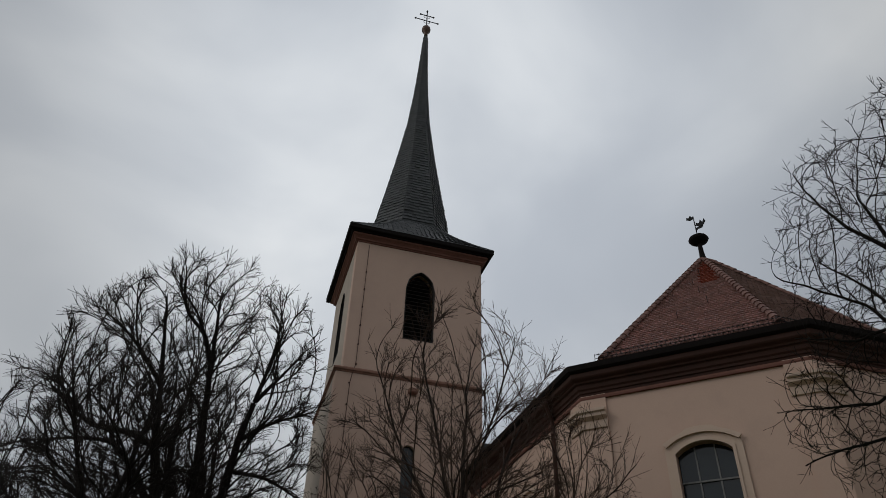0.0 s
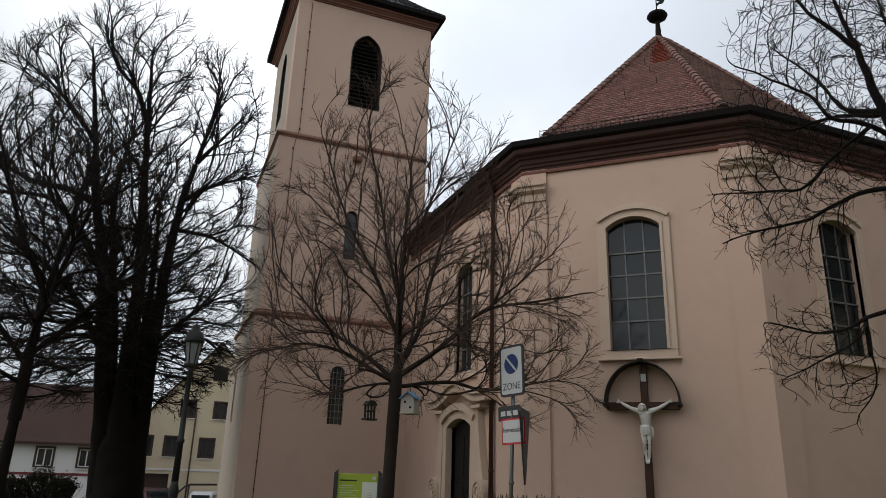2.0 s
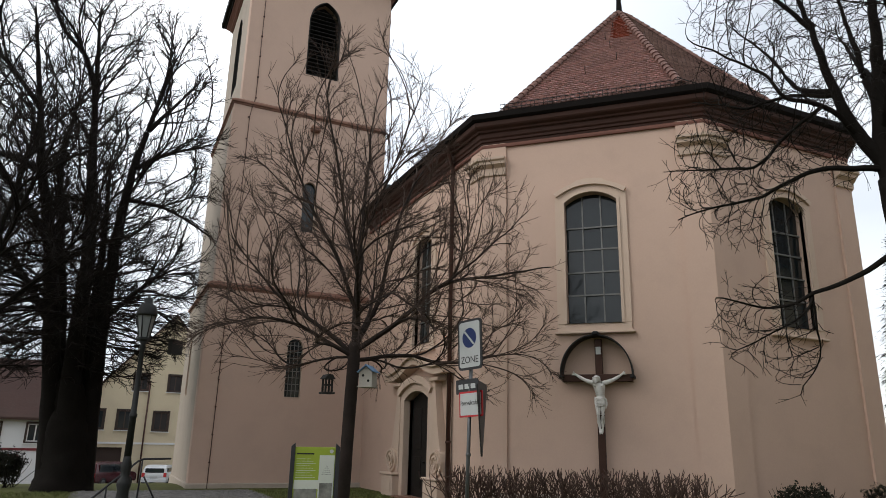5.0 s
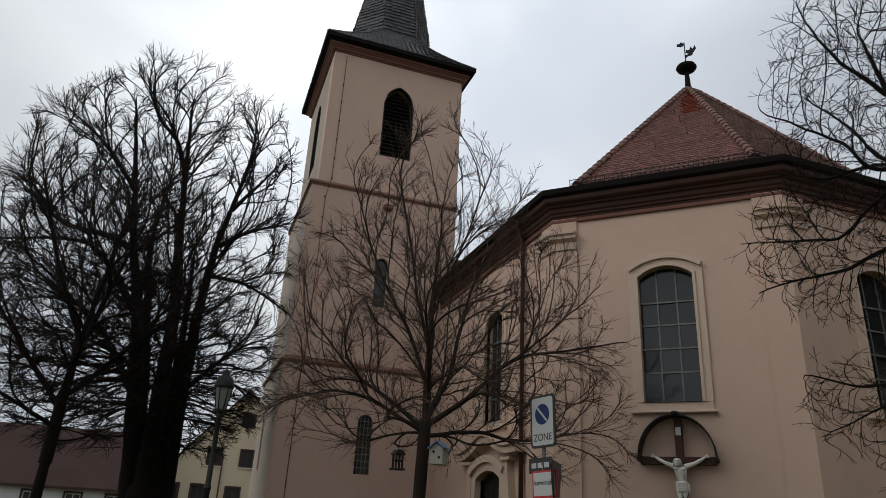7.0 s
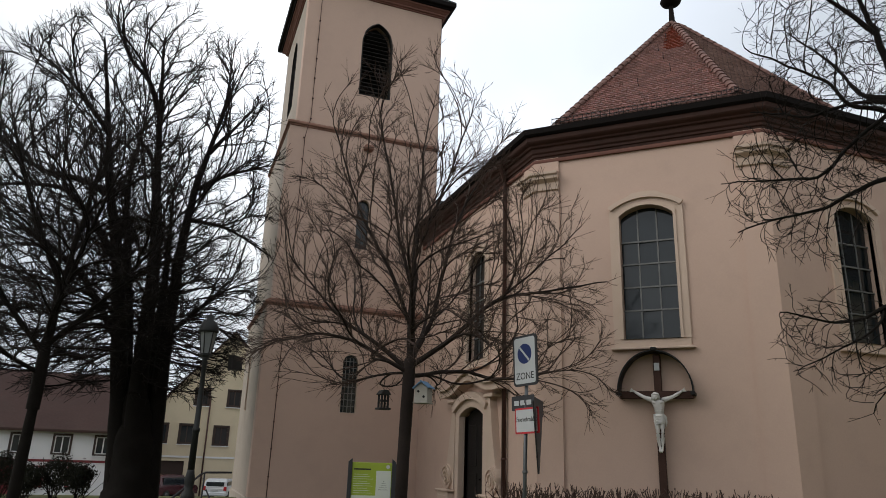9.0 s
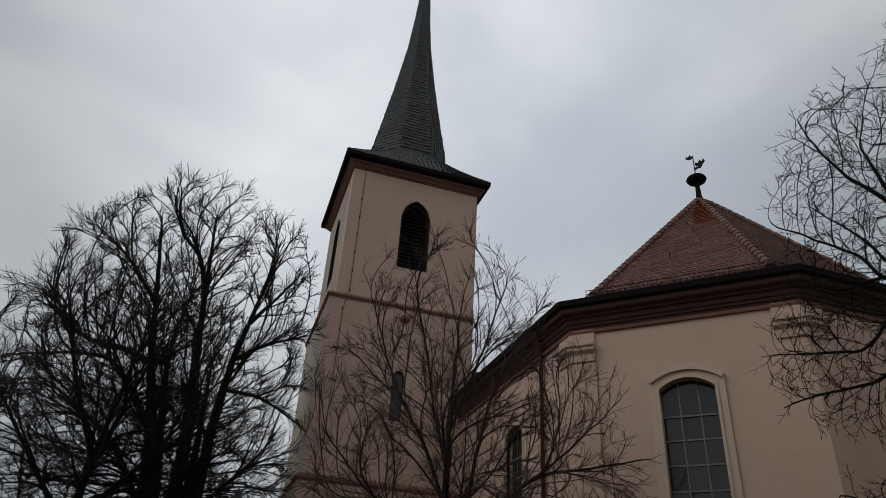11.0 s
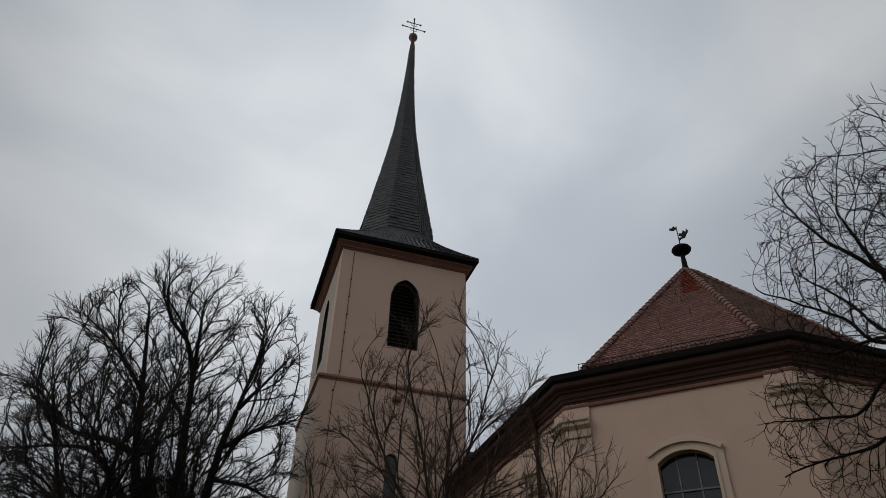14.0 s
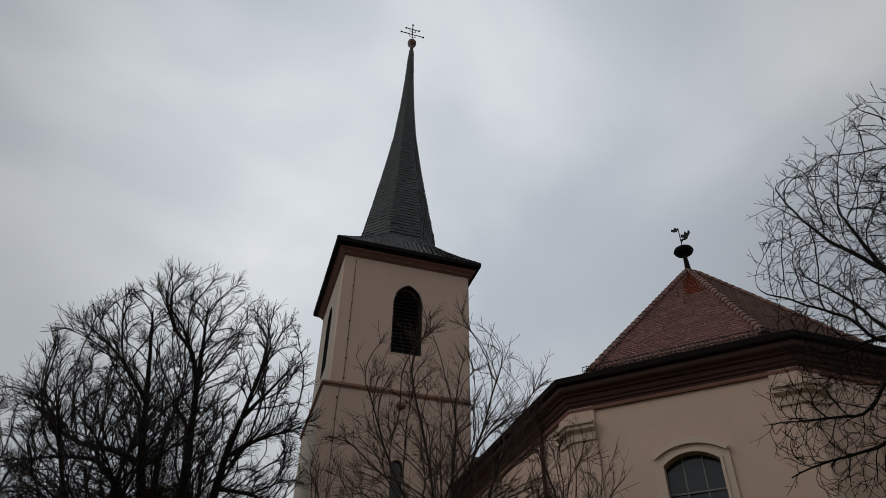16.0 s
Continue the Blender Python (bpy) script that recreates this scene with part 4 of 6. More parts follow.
                    if rng.random() < 0.3:
                        spring(pts[k].lerp(m, 0.6), w, ln * 0.45, r * 0.8)
        return out


def crown_tree(name, label, crown, trunk, bark, twig, twig_args, knots=0.05, bough=0.028, seed=1.0):
    tree = thing(name, label, "tree")
    trunk_mesh("trunk", trunk[0], trunk[1], bark, tree, knots=knots, seed=seed)
    chains = crown.chains()
    thick = sorted((c for c in chains if c[1][0] > bough), key=lambda c: -c[1][0] * len(c[0]))
    for ln in thick[:90]:
        Wood.mesh("limb", [ln], 8, bark, tree)
    rest = thick[90:] + [c for c in chains if c[1][0] <= bough]
    tagged(Wood.mesh("branchwork", rest, 4, twig, tree), kind="stuff")
    tagged(Wood.mesh("crown", crown.twigs(chains, *twig_args), 3, twig, tree), kind="stuff")
    return tree


def placed(base, right, away):
    """From (right, away, up) at a tree's foot to the world."""
    return lambda r, a, z: base + right * r + away * a + Vector((0, 0, z))


def world_clumps(at, turn, clumps):
    """Rounded bodies stay upright; their broad sides follow the world's axes closely enough."""
    return [(tuple(at(*c)), (max(h[0] * abs(math.cos(turn)), h[1] * abs(math.sin(turn))), max(h[0] * abs(math.sin(turn)), h[1] * abs(math.cos(turn))), h[2]), w, q) for c, h, w, q in clumps]


# young lime in front of the tower
RT, AW = view_axes(17.9)
YB = AW * 14.0
at_young = placed(YB, RT, AW)
boughs = [([(0.02, 0, 3.2), (0.0, 0, 4.9), (0.03, 0.05, 6.1), (0.1, 0, 8.2)], 0.105, 0.016),
          ([(0.02, 0, 3.35), (0.8, -0.2, 3.9), (1.7, -0.4, 4.7), (2.7, -0.5, 4.9), (3.9, -0.6, 5.15)], 0.062, 0.012),
          ([(0.02, 0, 3.45), (0.44, 0.1, 4.4), (0.65, 0.2, 5.5), (1.0, 0.3, 6.8), (2.2, 0.5, 9.3)], 0.06, 0.008),
          ([(0.0, 0, 3.25), (-0.8, 0.2, 3.9), (-1.5, 0.4, 4.35), (-2.7, 0.6, 5.7)], 0.058, 0.012),
          ([(0.0, 0, 3.2), (-1.0, -0.3, 3.72), (-1.8, -0.5, 3.85), (-2.6, -0.6, 3.7)], 0.042, 0.010),
          ([(0.0, 0, 4.1), (-0.5, -0.1, 5.3), (-1.2, -0.2, 6.6), (-2.1, -0.3, 9.1)], 0.045, 0.007),
          ([(0.0, 0, 3.15), (1.05, 0.3, 3.34), (2.0, 0.5, 3.2), (3.6, 0.7, 3.6)], 0.034, 0.009)]
boughs_b = [([(0.0, 0, 4.8), (-0.33, 0.1, 6.1), (-0.65, 0.2, 7.7), (-1.0, 0.2, 9.4)], 0.04, 0.007),
            ([(0.02, 0, 3.5), (0.3, 1.0, 4.4), (0.4, 2.0, 5.6)], 0.05, 0.012),
            ([(0.02, 0, 3.7), (0.0, -1.0, 4.5), (-0.2, -2.0, 5.8)], 0.05, 0.012),
            ([(1.75, -0.4, 4.72), (2.5, -0.3, 5.4), (3.5, -0.2, 6.4)], 0.03, 0.010),
            ([(0.02, 0.03, 5.6), (0.6, -0.2, 7.2), (1.2, -0.3, 9.2)], 0.03, 0.007),
            ([(0.02, 0, 3.2), (-0.65, 0.3, 3.2), (-1.2, 0.5, 3.0)], 0.022, 0.008)]
stems = [([at_young(*p) for p in line], r0, r1) for line, r0, r1 in boughs + boughs_b]
crown = Crown(5, stems, world_clumps(at_young, radians(17.9), [((0.4, 0, 5.2), (3.3, 2.8, 2.4), 1.0, 2.3), ((0.0, 0, 7.8), (2.2, 1.9, 2.1), 0.24, 2.2), ((2.6, 0, 3.4), (1.6, 1.2, 1.0), 0.10, 2.0), ((-1.6, 0, 3.6), (1.6, 1.4, 0.9), 0.10, 2.0)]),
              1420, 0.18, 0.28, 2.2, 0.12, 0.0060, 2.65, 0.024, 0.56, at_young(0, 0, 3.4), 0.36)
tp, tr = subdivide([at_young(-0.10, 0, -0.05), at_young(-0.08, 0, 0.3), at_young(-0.04, 0, 1.8), at_young(-0.01, 0, 3.0), at_young(0.0, 0, 3.5)], [0.17, 0.135, 0.12, 0.125, 0.11], 5)
young_lime = crown_tree("lime_tree", "bare young lime tree with brown twigs on the lawn", crown, (tp, tr), BARK_BROWN, TWIG_BROWN, (0.28, 0.50, (0.5, 1.15), 0.08, 0.012), 0.02, 0.018, 3.0)

# old many-stemmed lime beside the tower
RT2, AW2 = view_axes(-2.75)
OB = AW2 * 24.8
at_old = placed(OB, RT2, AW2)
boughs = [([(-0.05, 0.1, -0.2), (-0.42, 0.1, 3.0), (-1.15, 0.2, 7.5), (-1.8, 0.3, 10.2), (-2.25, 0.3, 12.8), (-2.8, 0.2, 15.6)], 0.39, 0.035),
          ([(0.05, 0.5, -0.2), (-0.5, 0.9, 5.0), (-0.95, 1.4, 8.2), (-1.3, 1.7, 10.8), (-1.1, 1.9, 13.6)], 0.36, 0.035),
          ([(0.30, -0.3, -0.2), (0.06, -0.3, 3.7), (0.0, -0.3, 7.0), (-0.3, -0.4, 9.9), (-0.57, -0.4, 12.8), (-0.85, -0.5, 15.8)], 0.39, 0.035),
          ([(0.80, 0.0, -0.2), (0.70, 0.0, 3.5), (0.74, 0.0, 7.5), (0.9, -0.1, 10.2), (1.2, -0.1, 11.9), (1.75, 0.0, 14.8)], 0.38, 0.035),
          ([(0.45, 0.6, -0.2), (0.36, 0.8, 4.0), (0.40, 1.0, 7.5), (0.25, 1.5, 11.0)], 0.34, 0.03)]
boughs_b = [([(-1.15, 0.1, 7.5), (-2.4, -1.0, 9.0), (-3.3, -1.2, 9.4), (-4.9, -1.4, 9.1)], 0.15, 0.03), ([(-1.75, 0.3, 9.9), (-2.7, 0.7, 10.4), (-4.1, 1.1, 10.7), (-5.7, 1.3, 11.8)], 0.15, 0.03),
            ([(-2.1, 0.3, 12.1), (-3.3, -0.3, 13.3), (-4.6, -0.6, 14.2)], 0.10, 0.025), ([(-0.57, -0.4, 12.8), (-1.1, -0.8, 13.9), (-1.9, -1.1, 14.6), (-2.3, -1.3, 16.2)], 0.11, 0.025),
            ([(0.95, -0.1, 10.4), (1.8, -0.5, 11.0), (3.3, -0.8, 11.6)], 0.10, 0.025), ([(0.8, -0.05, 9.3), (2.2, 0.6, 9.4), (3.9, 0.9, 8.7)], 0.09, 0.025), ([(1.2, -0.1, 11.9), (1.75, 0.4, 12.9), (2.8, 0.6, 14.6)], 0.10, 0.025),
            ([(-0.8, 0.1, 5.0), (-2.4, 0.6, 7.3), (-4.9, 0.9, 9.0)], 0.12, 0.03), ([(0.72, 0, 5.2), (2.0, -0.6, 6.6), (3.3, -0.9, 7.3)], 0.08, 0.02)]
stems = [([at_old(*p) for p in line], r0, r1) for line, r0, r1 in boughs + boughs_b]
crown = Crown(8, stems, [(tuple(at_old(*c)), h, w, q) for c, h, w, q in [((-1.0, 0, 11.7), (4.7, 3.8, 5.2), 0.48, 2.2), ((-1.3, 0, 8.4), (5.0, 4.0, 4.2), 0.26, 2.3), ((-0.7, 0, 6.1), (4.1, 3.0, 2.9), 1.45, 2.2), ((0.3, -0.4, 5.0), (2.7, 2.0, 2.0), 0.60, 2.2)]],
              6500, 0.24, 0.34, 2.8, 0.05, 0.0108, 2.6, 0.024, 0.58, at_old(-0.6, 0, 6.0), 0.42)
tp, tr = subdivide([at_old(0.30, 0, -0.15), at_old(0.28, 0, 0.4), at_old(0.22, 0, 1.6), at_old(0.1, 0, 2.8), at_old(0.0, 0, 3.8)], [0.88, 0.74, 0.62, 0.46, 0.2], 6)
old_lime = crown_tree("lime_tree", "huge old bare lime tree with many dark stems", crown, (tp, tr), BARK, TWIG, (0.30, 0.66, (0.5, 1.1), 0.05, 0.022), 0.08, 0.034, 5.0)

# slimmer tree at the street side of the old lime
RT3, AW3 = view_axes(-9.3)
SB = AW3 * 19.0
at_slim = placed(SB, RT3, AW3)
boughs = [([(0.05, 0, 2.4), (0.1, 0, 4.5), (0.3, 0, 6.6), (0.6, 0.1, 9.4)], 0.10, 0.02), ([(0.1, 0, 3.6), (-1.2, 0.2, 5.2), (-2.6, 0.3, 7.0)], 0.06, 0.012), ([(0.1, 0, 3.9), (1.3, 0.2, 5.4), (2.5, 0.2, 7.4)], 0.06, 0.012),
          ([(0.12, 0, 4.4), (0.0, 1.3, 6.2), (-0.3, 2.2, 8.2)], 0.05, 0.012), ([(0.12, 0, 4.7), (0.5, -1.2, 6.4), (0.9, -2.0, 8.0)], 0.05, 0.012), ([(0.1, 0, 3.2), (-1.4, -0.5, 3.9), (-2.6, -0.9, 4.5)], 0.04, 0.01),
          ([(0.15, 0, 5.3), (-0.9, -0.4, 7.4), (-1.7, -0.7, 9.6)], 0.05, 0.012)]
stems = [([at_slim(*p) for p in line], r0, r1) for line, r0, r1 in boughs]
crown = Crown(21, stems, [(tuple(at_slim(*c)), h, w, q) for c, h, w, q in [((0.0, 0, 6.6), (3.1, 2.8, 3.7), 1.0, 2.2)]], 1350, 0.20, 0.30, 2.2, 0.06, 0.0084, 2.6, 0.026, 0.56, at_slim(0, 0, 3.8), 0.38)
tp, tr = subdivide([at_slim(-0.1, 0, -0.1), at_slim(0.0, 0, 0.4), at_slim(0.04, 0, 1.8), at_slim(0.06, 0, 2.7)], [0.18, 0.135, 0.12, 0.10], 5)
crown_tree("street_tree", "slim leaning bare tree beside the old lime", crown, (tp, tr), BARK, TWIG, (0.32, 0.55, (0.55, 1.3), 0.05, 0.016), 0.02, 0.022, 7.0)

# lime that hangs over the choir
RT4, AW4 = view_axes(59.8)
CB = AW4 * 11.6
at_right = placed(CB, RT4, AW4)
boughs = [([(0.0, 0, 4.6), (-0.1, 0, 5.8), (-0.06, 0.1, 6.9), (0.05, 0.2, 8.4), (0.1, 0.2, 10.4)], 0.21, 0.02),
          ([(-0.1, 0, 5.7), (-0.45, -0.1, 6.35), (-0.62, -0.2, 6.95), (-0.82, -0.2, 8.05), (-1.1, -0.3, 9.6)], 0.125, 0.016),
          ([(-0.08, 0.05, 6.6), (-0.27, 0.5, 7.85), (-0.5, 0.8, 9.8)], 0.08, 0.014),
          ([(-0.02, 0, 4.5), (-0.65, -0.2, 4.06), (-1.26, -0.3, 3.87), (-1.75, -0.4, 3.66), (-2.6, -0.5, 3.9)], 0.055, 0.010),
          ([(-0.1, 0, 5.65), (-0.6, -0.3, 5.70), (-1.1, -0.5, 5.63), (-1.6, -0.6, 5.4), (-3.0, -0.7, 5.2)], 0.055, 0.010),
          ([(-0.62, -0.2, 6.92), (-1.4, 0.2, 7.28), (-2.1, 0.3, 7.32), (-2.9, 0.4, 7.7)], 0.045, 0.010),
          ([(-0.42, -0.1, 6.25), (-0.75, -0.5, 6.65), (-1.27, -0.8, 6.8), (-1.5, -0.9, 7.26), (-2.6, -1.0, 8.1)], 0.05, 0.010)]
boughs_b = [([(-0.78, -0.55, 6.66), (-1.4, -0.6, 6.19), (-1.83, -0.6, 5.85), (-3.1, -0.5, 6.1)], 0.035, 0.009), ([(-0.64, -0.2, 6.98), (-1.2, 0.4, 7.5), (-1.55, 0.7, 8.3), (-2.3, 0.9, 9.4)], 0.05, 0.010),
            ([(-1.26, -0.3, 3.87), (-1.46, -0.5, 3.46), (-2.3, -0.6, 3.05)], 0.022, 0.008), ([(-1.26, -0.3, 3.85), (-1.3, -0.1, 2.95), (-1.65, 0.0, 2.45)], 0.020, 0.007),
            ([(0.02, 0, 5.0), (1.2, 0.3, 6.2), (2.5, 0.5, 7.6)], 0.09, 0.014), ([(0.0, 0.1, 7.2), (1.0, -0.4, 8.6), (1.7, -0.6, 10.4)], 0.07, 0.014), ([(-0.05, 0, 6.3), (0.2, -1.2, 7.4), (0.2, -2.2, 8.8)], 0.07, 0.014),
            ([(-0.02, 0.1, 7.0), (-0.3, 1.4, 8.2), (-0.6, 2.3, 9.4)], 0.07, 0.014), ([(-0.86, -0.2, 8.2), (-1.5, -0.4, 9.2), (-1.9, -0.5, 10.4)], 0.045, 0.010)]
stems = [([at_right(*p) for p in line], r0, r1) for line, r0, r1 in boughs + boughs_b]
crown = Crown(33, stems, [(tuple(at_right(*c)), h, w, q) for c, h, w, q in [((0.0, 0, 8.3), (2.6, 2.6, 2.6), 1.0, 2.3), ((-2.05, -0.5, 5.8), (1.05, 1.0, 1.2), 0.24, 2.2), ((-1.9, -0.3, 3.45), (0.75, 0.8, 0.75), 0.10, 2.2)]],
              5200, 0.13, 0.205, 1.1, 0.0, 0.0055, 2.6, 0.036, 0.28, at_right(0, 0, 6.2), 0.24)
tp, tr = subdivide([at_right(0.25, 0, -0.1), at_right(0.2, 0, 0.5), at_right(0.1, 0, 2.5), at_right(0.0, 0, 4.5), at_right(-0.08, 0, 5.5)], [0.36, 0.27, 0.24, 0.22, 0.19], 5)
crown_tree("lime_tree", "bare lime tree hanging its branches before the choir", crown, (tp, tr), BARK, TWIG, (0.36, 0.32, (0.55, 1.3), 0.0, 0.010), 0.03, 0.018, 9.0)


# ---- hedge and shrubs ----
def brush(name, label, category, spots, height, seed, mat, twig_r=0.006, spread=0.35):
    """A leafless shrub row: many stems that fork upward from the ground."""
    rng = random.Random(seed)
    w = Wood(seed)
    for x, y in spots:
        for _ in range(3):
            p = Vector((x + rng.gauss(0, 0.10), y + rng.gauss(0, 0.10), -0.02))
            d = Vector((rng.gauss(0, spread), rng.gauss(0, spread), 1))
            h = height * rng.uniform(0.66, 1.12)
            q, rr = w.line(p, d, h, 0.014, twig_r, 6, 0.10, 0.16)
            w.shoots.append((q, rr))

            def fork(p2, d2, r2, f2):
                l2 = (height * 0.95 - p2.z) * rng.uniform(0.5, 1.0) + 0.10
                if l2 > 0.05:
                    q2, r2b = w.line(p2, w.side(d2, radians(rng.uniform(25, 60))), l2, twig_r * 1.3, twig_r * 0.8, 4, 0.16, 0.2)
                    w.twigs.append((q2, r2b))

            w.along(q, rr, 0.3, 0.17, fork)
    ob = thing(name, label, category)
    tagged(Wood.mesh("stem_mass", w.shoots, 4, mat, ob), kind="stuff")
    tagged(Wood.mesh("twig_mass", w.twigs, 3, mat, ob), kind="stuff")
    return ob


rng = random.Random(3)
spots = []
for i in range(32):
    f = i / 31
    for k in range(2):
        spots.append((7.15 + 3.75 * f + 0.25 * k + rng.gauss(0, 0.05), 14.75 - 3.75 * f + 0.25 * k + rng.gauss(0, 0.05)))
brush("hedge", "clipped leafless brown hedge below the crucifix", "hedge", spots, 1.14, 41, HEDGE_TWIG, 0.0090, 0.42)


def leafy(name, label, category, centre, size, count, seed, mat, leaf=0.05):
    """Evergreen shrub: twigs with many small leaves in an uneven heap."""
    rng = random.Random(seed)
    v, f = [], []
    for _ in range(count):
        u = Vector((rng.gauss(0, 1), rng.gauss(0, 1), rng.gauss(0, 1))).normalized() * rng.uniform(0.55, 1.0)
        lump = 0.75 + 0.45 * noise.noise(u * 2.3 + Vector((seed, 0, 0)))
        p = Vector((centre[0] + u.x * size[0] * lump, centre[1] + u.y * size[1] * lump, max(0.03, size[2] * 0.5 * (1 + u.z * lump)) + ground_height(*centre)))
        a, b = Vector((rng.gauss(0, 1), rng.gauss(0, 1), rng.gauss(0, 1))).normalized(), Vector((rng.gauss(0, 1), rng.gauss(0, 1), rng.gauss(0, 0.6))).normalized()
        b = (b - a * a.dot(b)).normalized()
        k = len(v)
        s = leaf * rng.uniform(0.6, 1.3)
        v += [p - a * s, p + b * s * 0.45, p + a * s, p - b * s * 0.45]
        f.append((k, k + 1, k + 2, k + 3))
    ob = thing(name, label, category)
    tagged(raw("foliage", v, f, mat, ob), kind="stuff")
    w = Wood(seed)
    for _ in range(14):
        q, rr = w.line((centre[0] + rng.gauss(0, 0.08), centre[1] + rng.gauss(0, 0.08), ground_height(*centre) - 0.02), (rng.gauss(0, 0.5), rng.gauss(0, 0.5), 1), size[2] * 0.9, 0.015, 0.005, 5, 0.05, 0.15)
        w.shoots.append((q, rr))
    tagged(Wood.mesh("stem_mass", w.shoots, 4, TWIG, ob), kind="stuff")
    return ob


for i, (x, y, s) in enumerate(((13.4, 10.9, 0.55), (14.0, 10.8, 0.48), (16.0, 10.7, 0.6), (16.9, 10.6, 0.6))):
    leafy("shrub", "low dark shrub at the foot of the choir", "shrub", (x, y), (s, s * 0.8, 1.05), 1500, 60 + i, EVERGREEN, 0.04)
for i, (x, y, s, h) in enumerate(((-2.5, 26.2, 0.55, 1.3), (-3.2, 26.6, 0.7, 1.5), (-4.0, 26.3, 0.7, 1.2), (-4.8, 26.8, 0.8, 1.6), (-5.7, 26.4, 0.8, 1.3), (-6.6, 26.8, 0.9, 1.7))):
    leafy("shrub", "dark evergreen shrub beside the old lime", "shrub", (x, y), (s, s * 0.8, h), 3200, 70 + i, EVERGREEN, 0.045)


def conifer(x, y, h, r, seed):
    rng = random.Random(seed)
    ob = thing("spruce", "dark green spruce behind the choir", "tree")
    part("trunk", tube([(x, y, -0.1), (x, y, h * 0.95)], [0.2, 0.03], 8), BARK, ob)
    v, f = [], []
    for _ in range(5200):
        t = rng.random() ** 0.7
        z = h * (0.08 + 0.92 * (1 - t))
        a = rng.uniform(0, 2 * math.pi)
        rr = r * t * (0.35 + 0.65 * rng.random()) * (0.8 + 0.25 * math.sin(z * 7 + a * 3))
        p = Vector((x + rr * math.cos(a), y + rr * math.sin(a), z - rr * 0.35))
        d = Vector((math.cos(a), math.sin(a), -0.5 + rng.gauss(0, 0.3))).normalized() * rng.uniform(0.12, 0.3)
        s = d.cross(Vector((0, 0, 1))).normalized() * 0.05
        k = len(v)
        v += [p - s, p + s, p + d]
        f.append((k, k + 1, k + 2))
    tagged(raw("crown", v, f, EVERGREEN, ob), kind="stuff")


conifer(28.6, 17.2, 10.5, 2.4, 5)
conifer(31.5, 17.0, 8.5, 2.4, 6)


# ---- crucifix on the choir wall ----
CU = 2.955
crucifix = thing("crucifix", "tall dark wooden wall crucifix under an arched hood", "crucifix")
part("post", box((CU - 0.085, -0.20, 0.0), (CU + 0.085, -0.08, 4.12), 0.012, M_DIAG), CROSS_WOOD, crucifix)
part("crossbeam", box((CU - 0.88, -0.22, 3.09), (CU + 0.78, -0.10, 3.27), 0.012, M_DIAG), CROSS_WOOD, crucifix)
part("title_plate", box((CU - 0.06, -0.23, 3.74), (CU + 0.06, -0.205, 3.92), 0.004, M_DIAG), SIGN_WHITE, crucifix, "small pale title plate")
hood_o = [(CU - 0.05 + 0.845 * math.cos(math.pi * i / 24), 3.24 + 0.955 * math.sin(math.pi * i / 24)) for i in range(25)]
hood_i = [(CU - 0.05 + 0.825 * math.cos(math.pi * i / 24), 3.24 + 0.935 * math.sin(math.pi * i / 24)) for i in range(25)]
hood = part("hood", ring(hood_o, hood_i, -0.40, 0.0, M_DIAG, close=False), IRON, crucifix, "arched black sheet metal hood")
part("hood_rim", ring([(u + (u - CU) * 0.012, z + 0.008) for u, z in hood_o], hood_i, -0.425, -0.395, M_DIAG, close=False), IRON, hood)
part("hood_crest", box((CU - 0.11, -0.45, 4.17), (CU + 0.05, -0.37, 4.27), 0.03, M_DIAG), IRON, hood)
for s in (-1, 1):
    part("bracket", box((CU - 0.05 + s * 0.83 - 0.05, -0.42, 3.16), (CU - 0.05 + s * 0.83 + 0.05, 0.0, 3.24), 0.01, M_DIAG), IRON, crucifix)

fig = bmesh.new()
FY = -0.27
# trunk of the body, broad at the chest and narrow at the waist
add_tube(fig, [(CU + 0.01, FY, 2.60), (CU + 0.02, FY - 0.005, 2.70), (CU + 0.02, FY - 0.02, 2.80), (CU + 0.012, FY - 0.035, 2.92), (CU, FY - 0.03, 3.01), (CU, FY - 0.01, 3.07), (CU, FY, 3.10)], [0.098, 0.088, 0.098, 0.128, 0.142, 0.115, 0.05], 14)
for s in (-1, 1):
    add_tube(fig, [(CU + s * 0.02, FY - 0.135, 2.99), (CU + s * 0.07, FY - 0.135, 2.985), (CU + s * 0.12, FY - 0.09, 3.01)], [0.02, 0.04, 0.03], 7)
    for k in range(3):
        z = 2.90 - 0.045 * k
        add_tube(fig, [(CU + 0.012 + s * 0.03, FY - 0.145 + 0.012 * k, z), (CU + 0.012 + s * 0.075, FY - 0.125 + 0.012 * k, z - 0.015), (CU + 0.014 + s * 0.108, FY - 0.075, z - 0.035)], [0.006, 0.011, 0.006], 5)
# head sunk forward on the chest and turned aside, with strands of hair and a plaited wreath
add_tube(fig, [(CU - 0.01, FY - 0.02, 3.06), (CU - 0.03, FY - 0.09, 3.10), (CU - 0.04, FY - 0.13, 3.13)], [0.05, 0.048, 0.045], 8)
add_tube(fig, [(CU - 0.065, FY - 0.215, 3.035), (CU - 0.06, FY - 0.20, 3.06), (CU - 0.052, FY - 0.18, 3.10), (CU - 0.045, FY - 0.165, 3.145), (CU - 0.035, FY - 0.145, 3.19), (CU - 0.03, FY - 0.13, 3.215)], [0.018, 0.042, 0.062, 0.072, 0.058, 0.016], 12)
add_tube(fig, [(CU - 0.056, FY - 0.25, 3.115), (CU - 0.06, FY - 0.258, 3.09), (CU - 0.062, FY - 0.242, 3.075)], [0.006, 0.012, 0.008], 6)
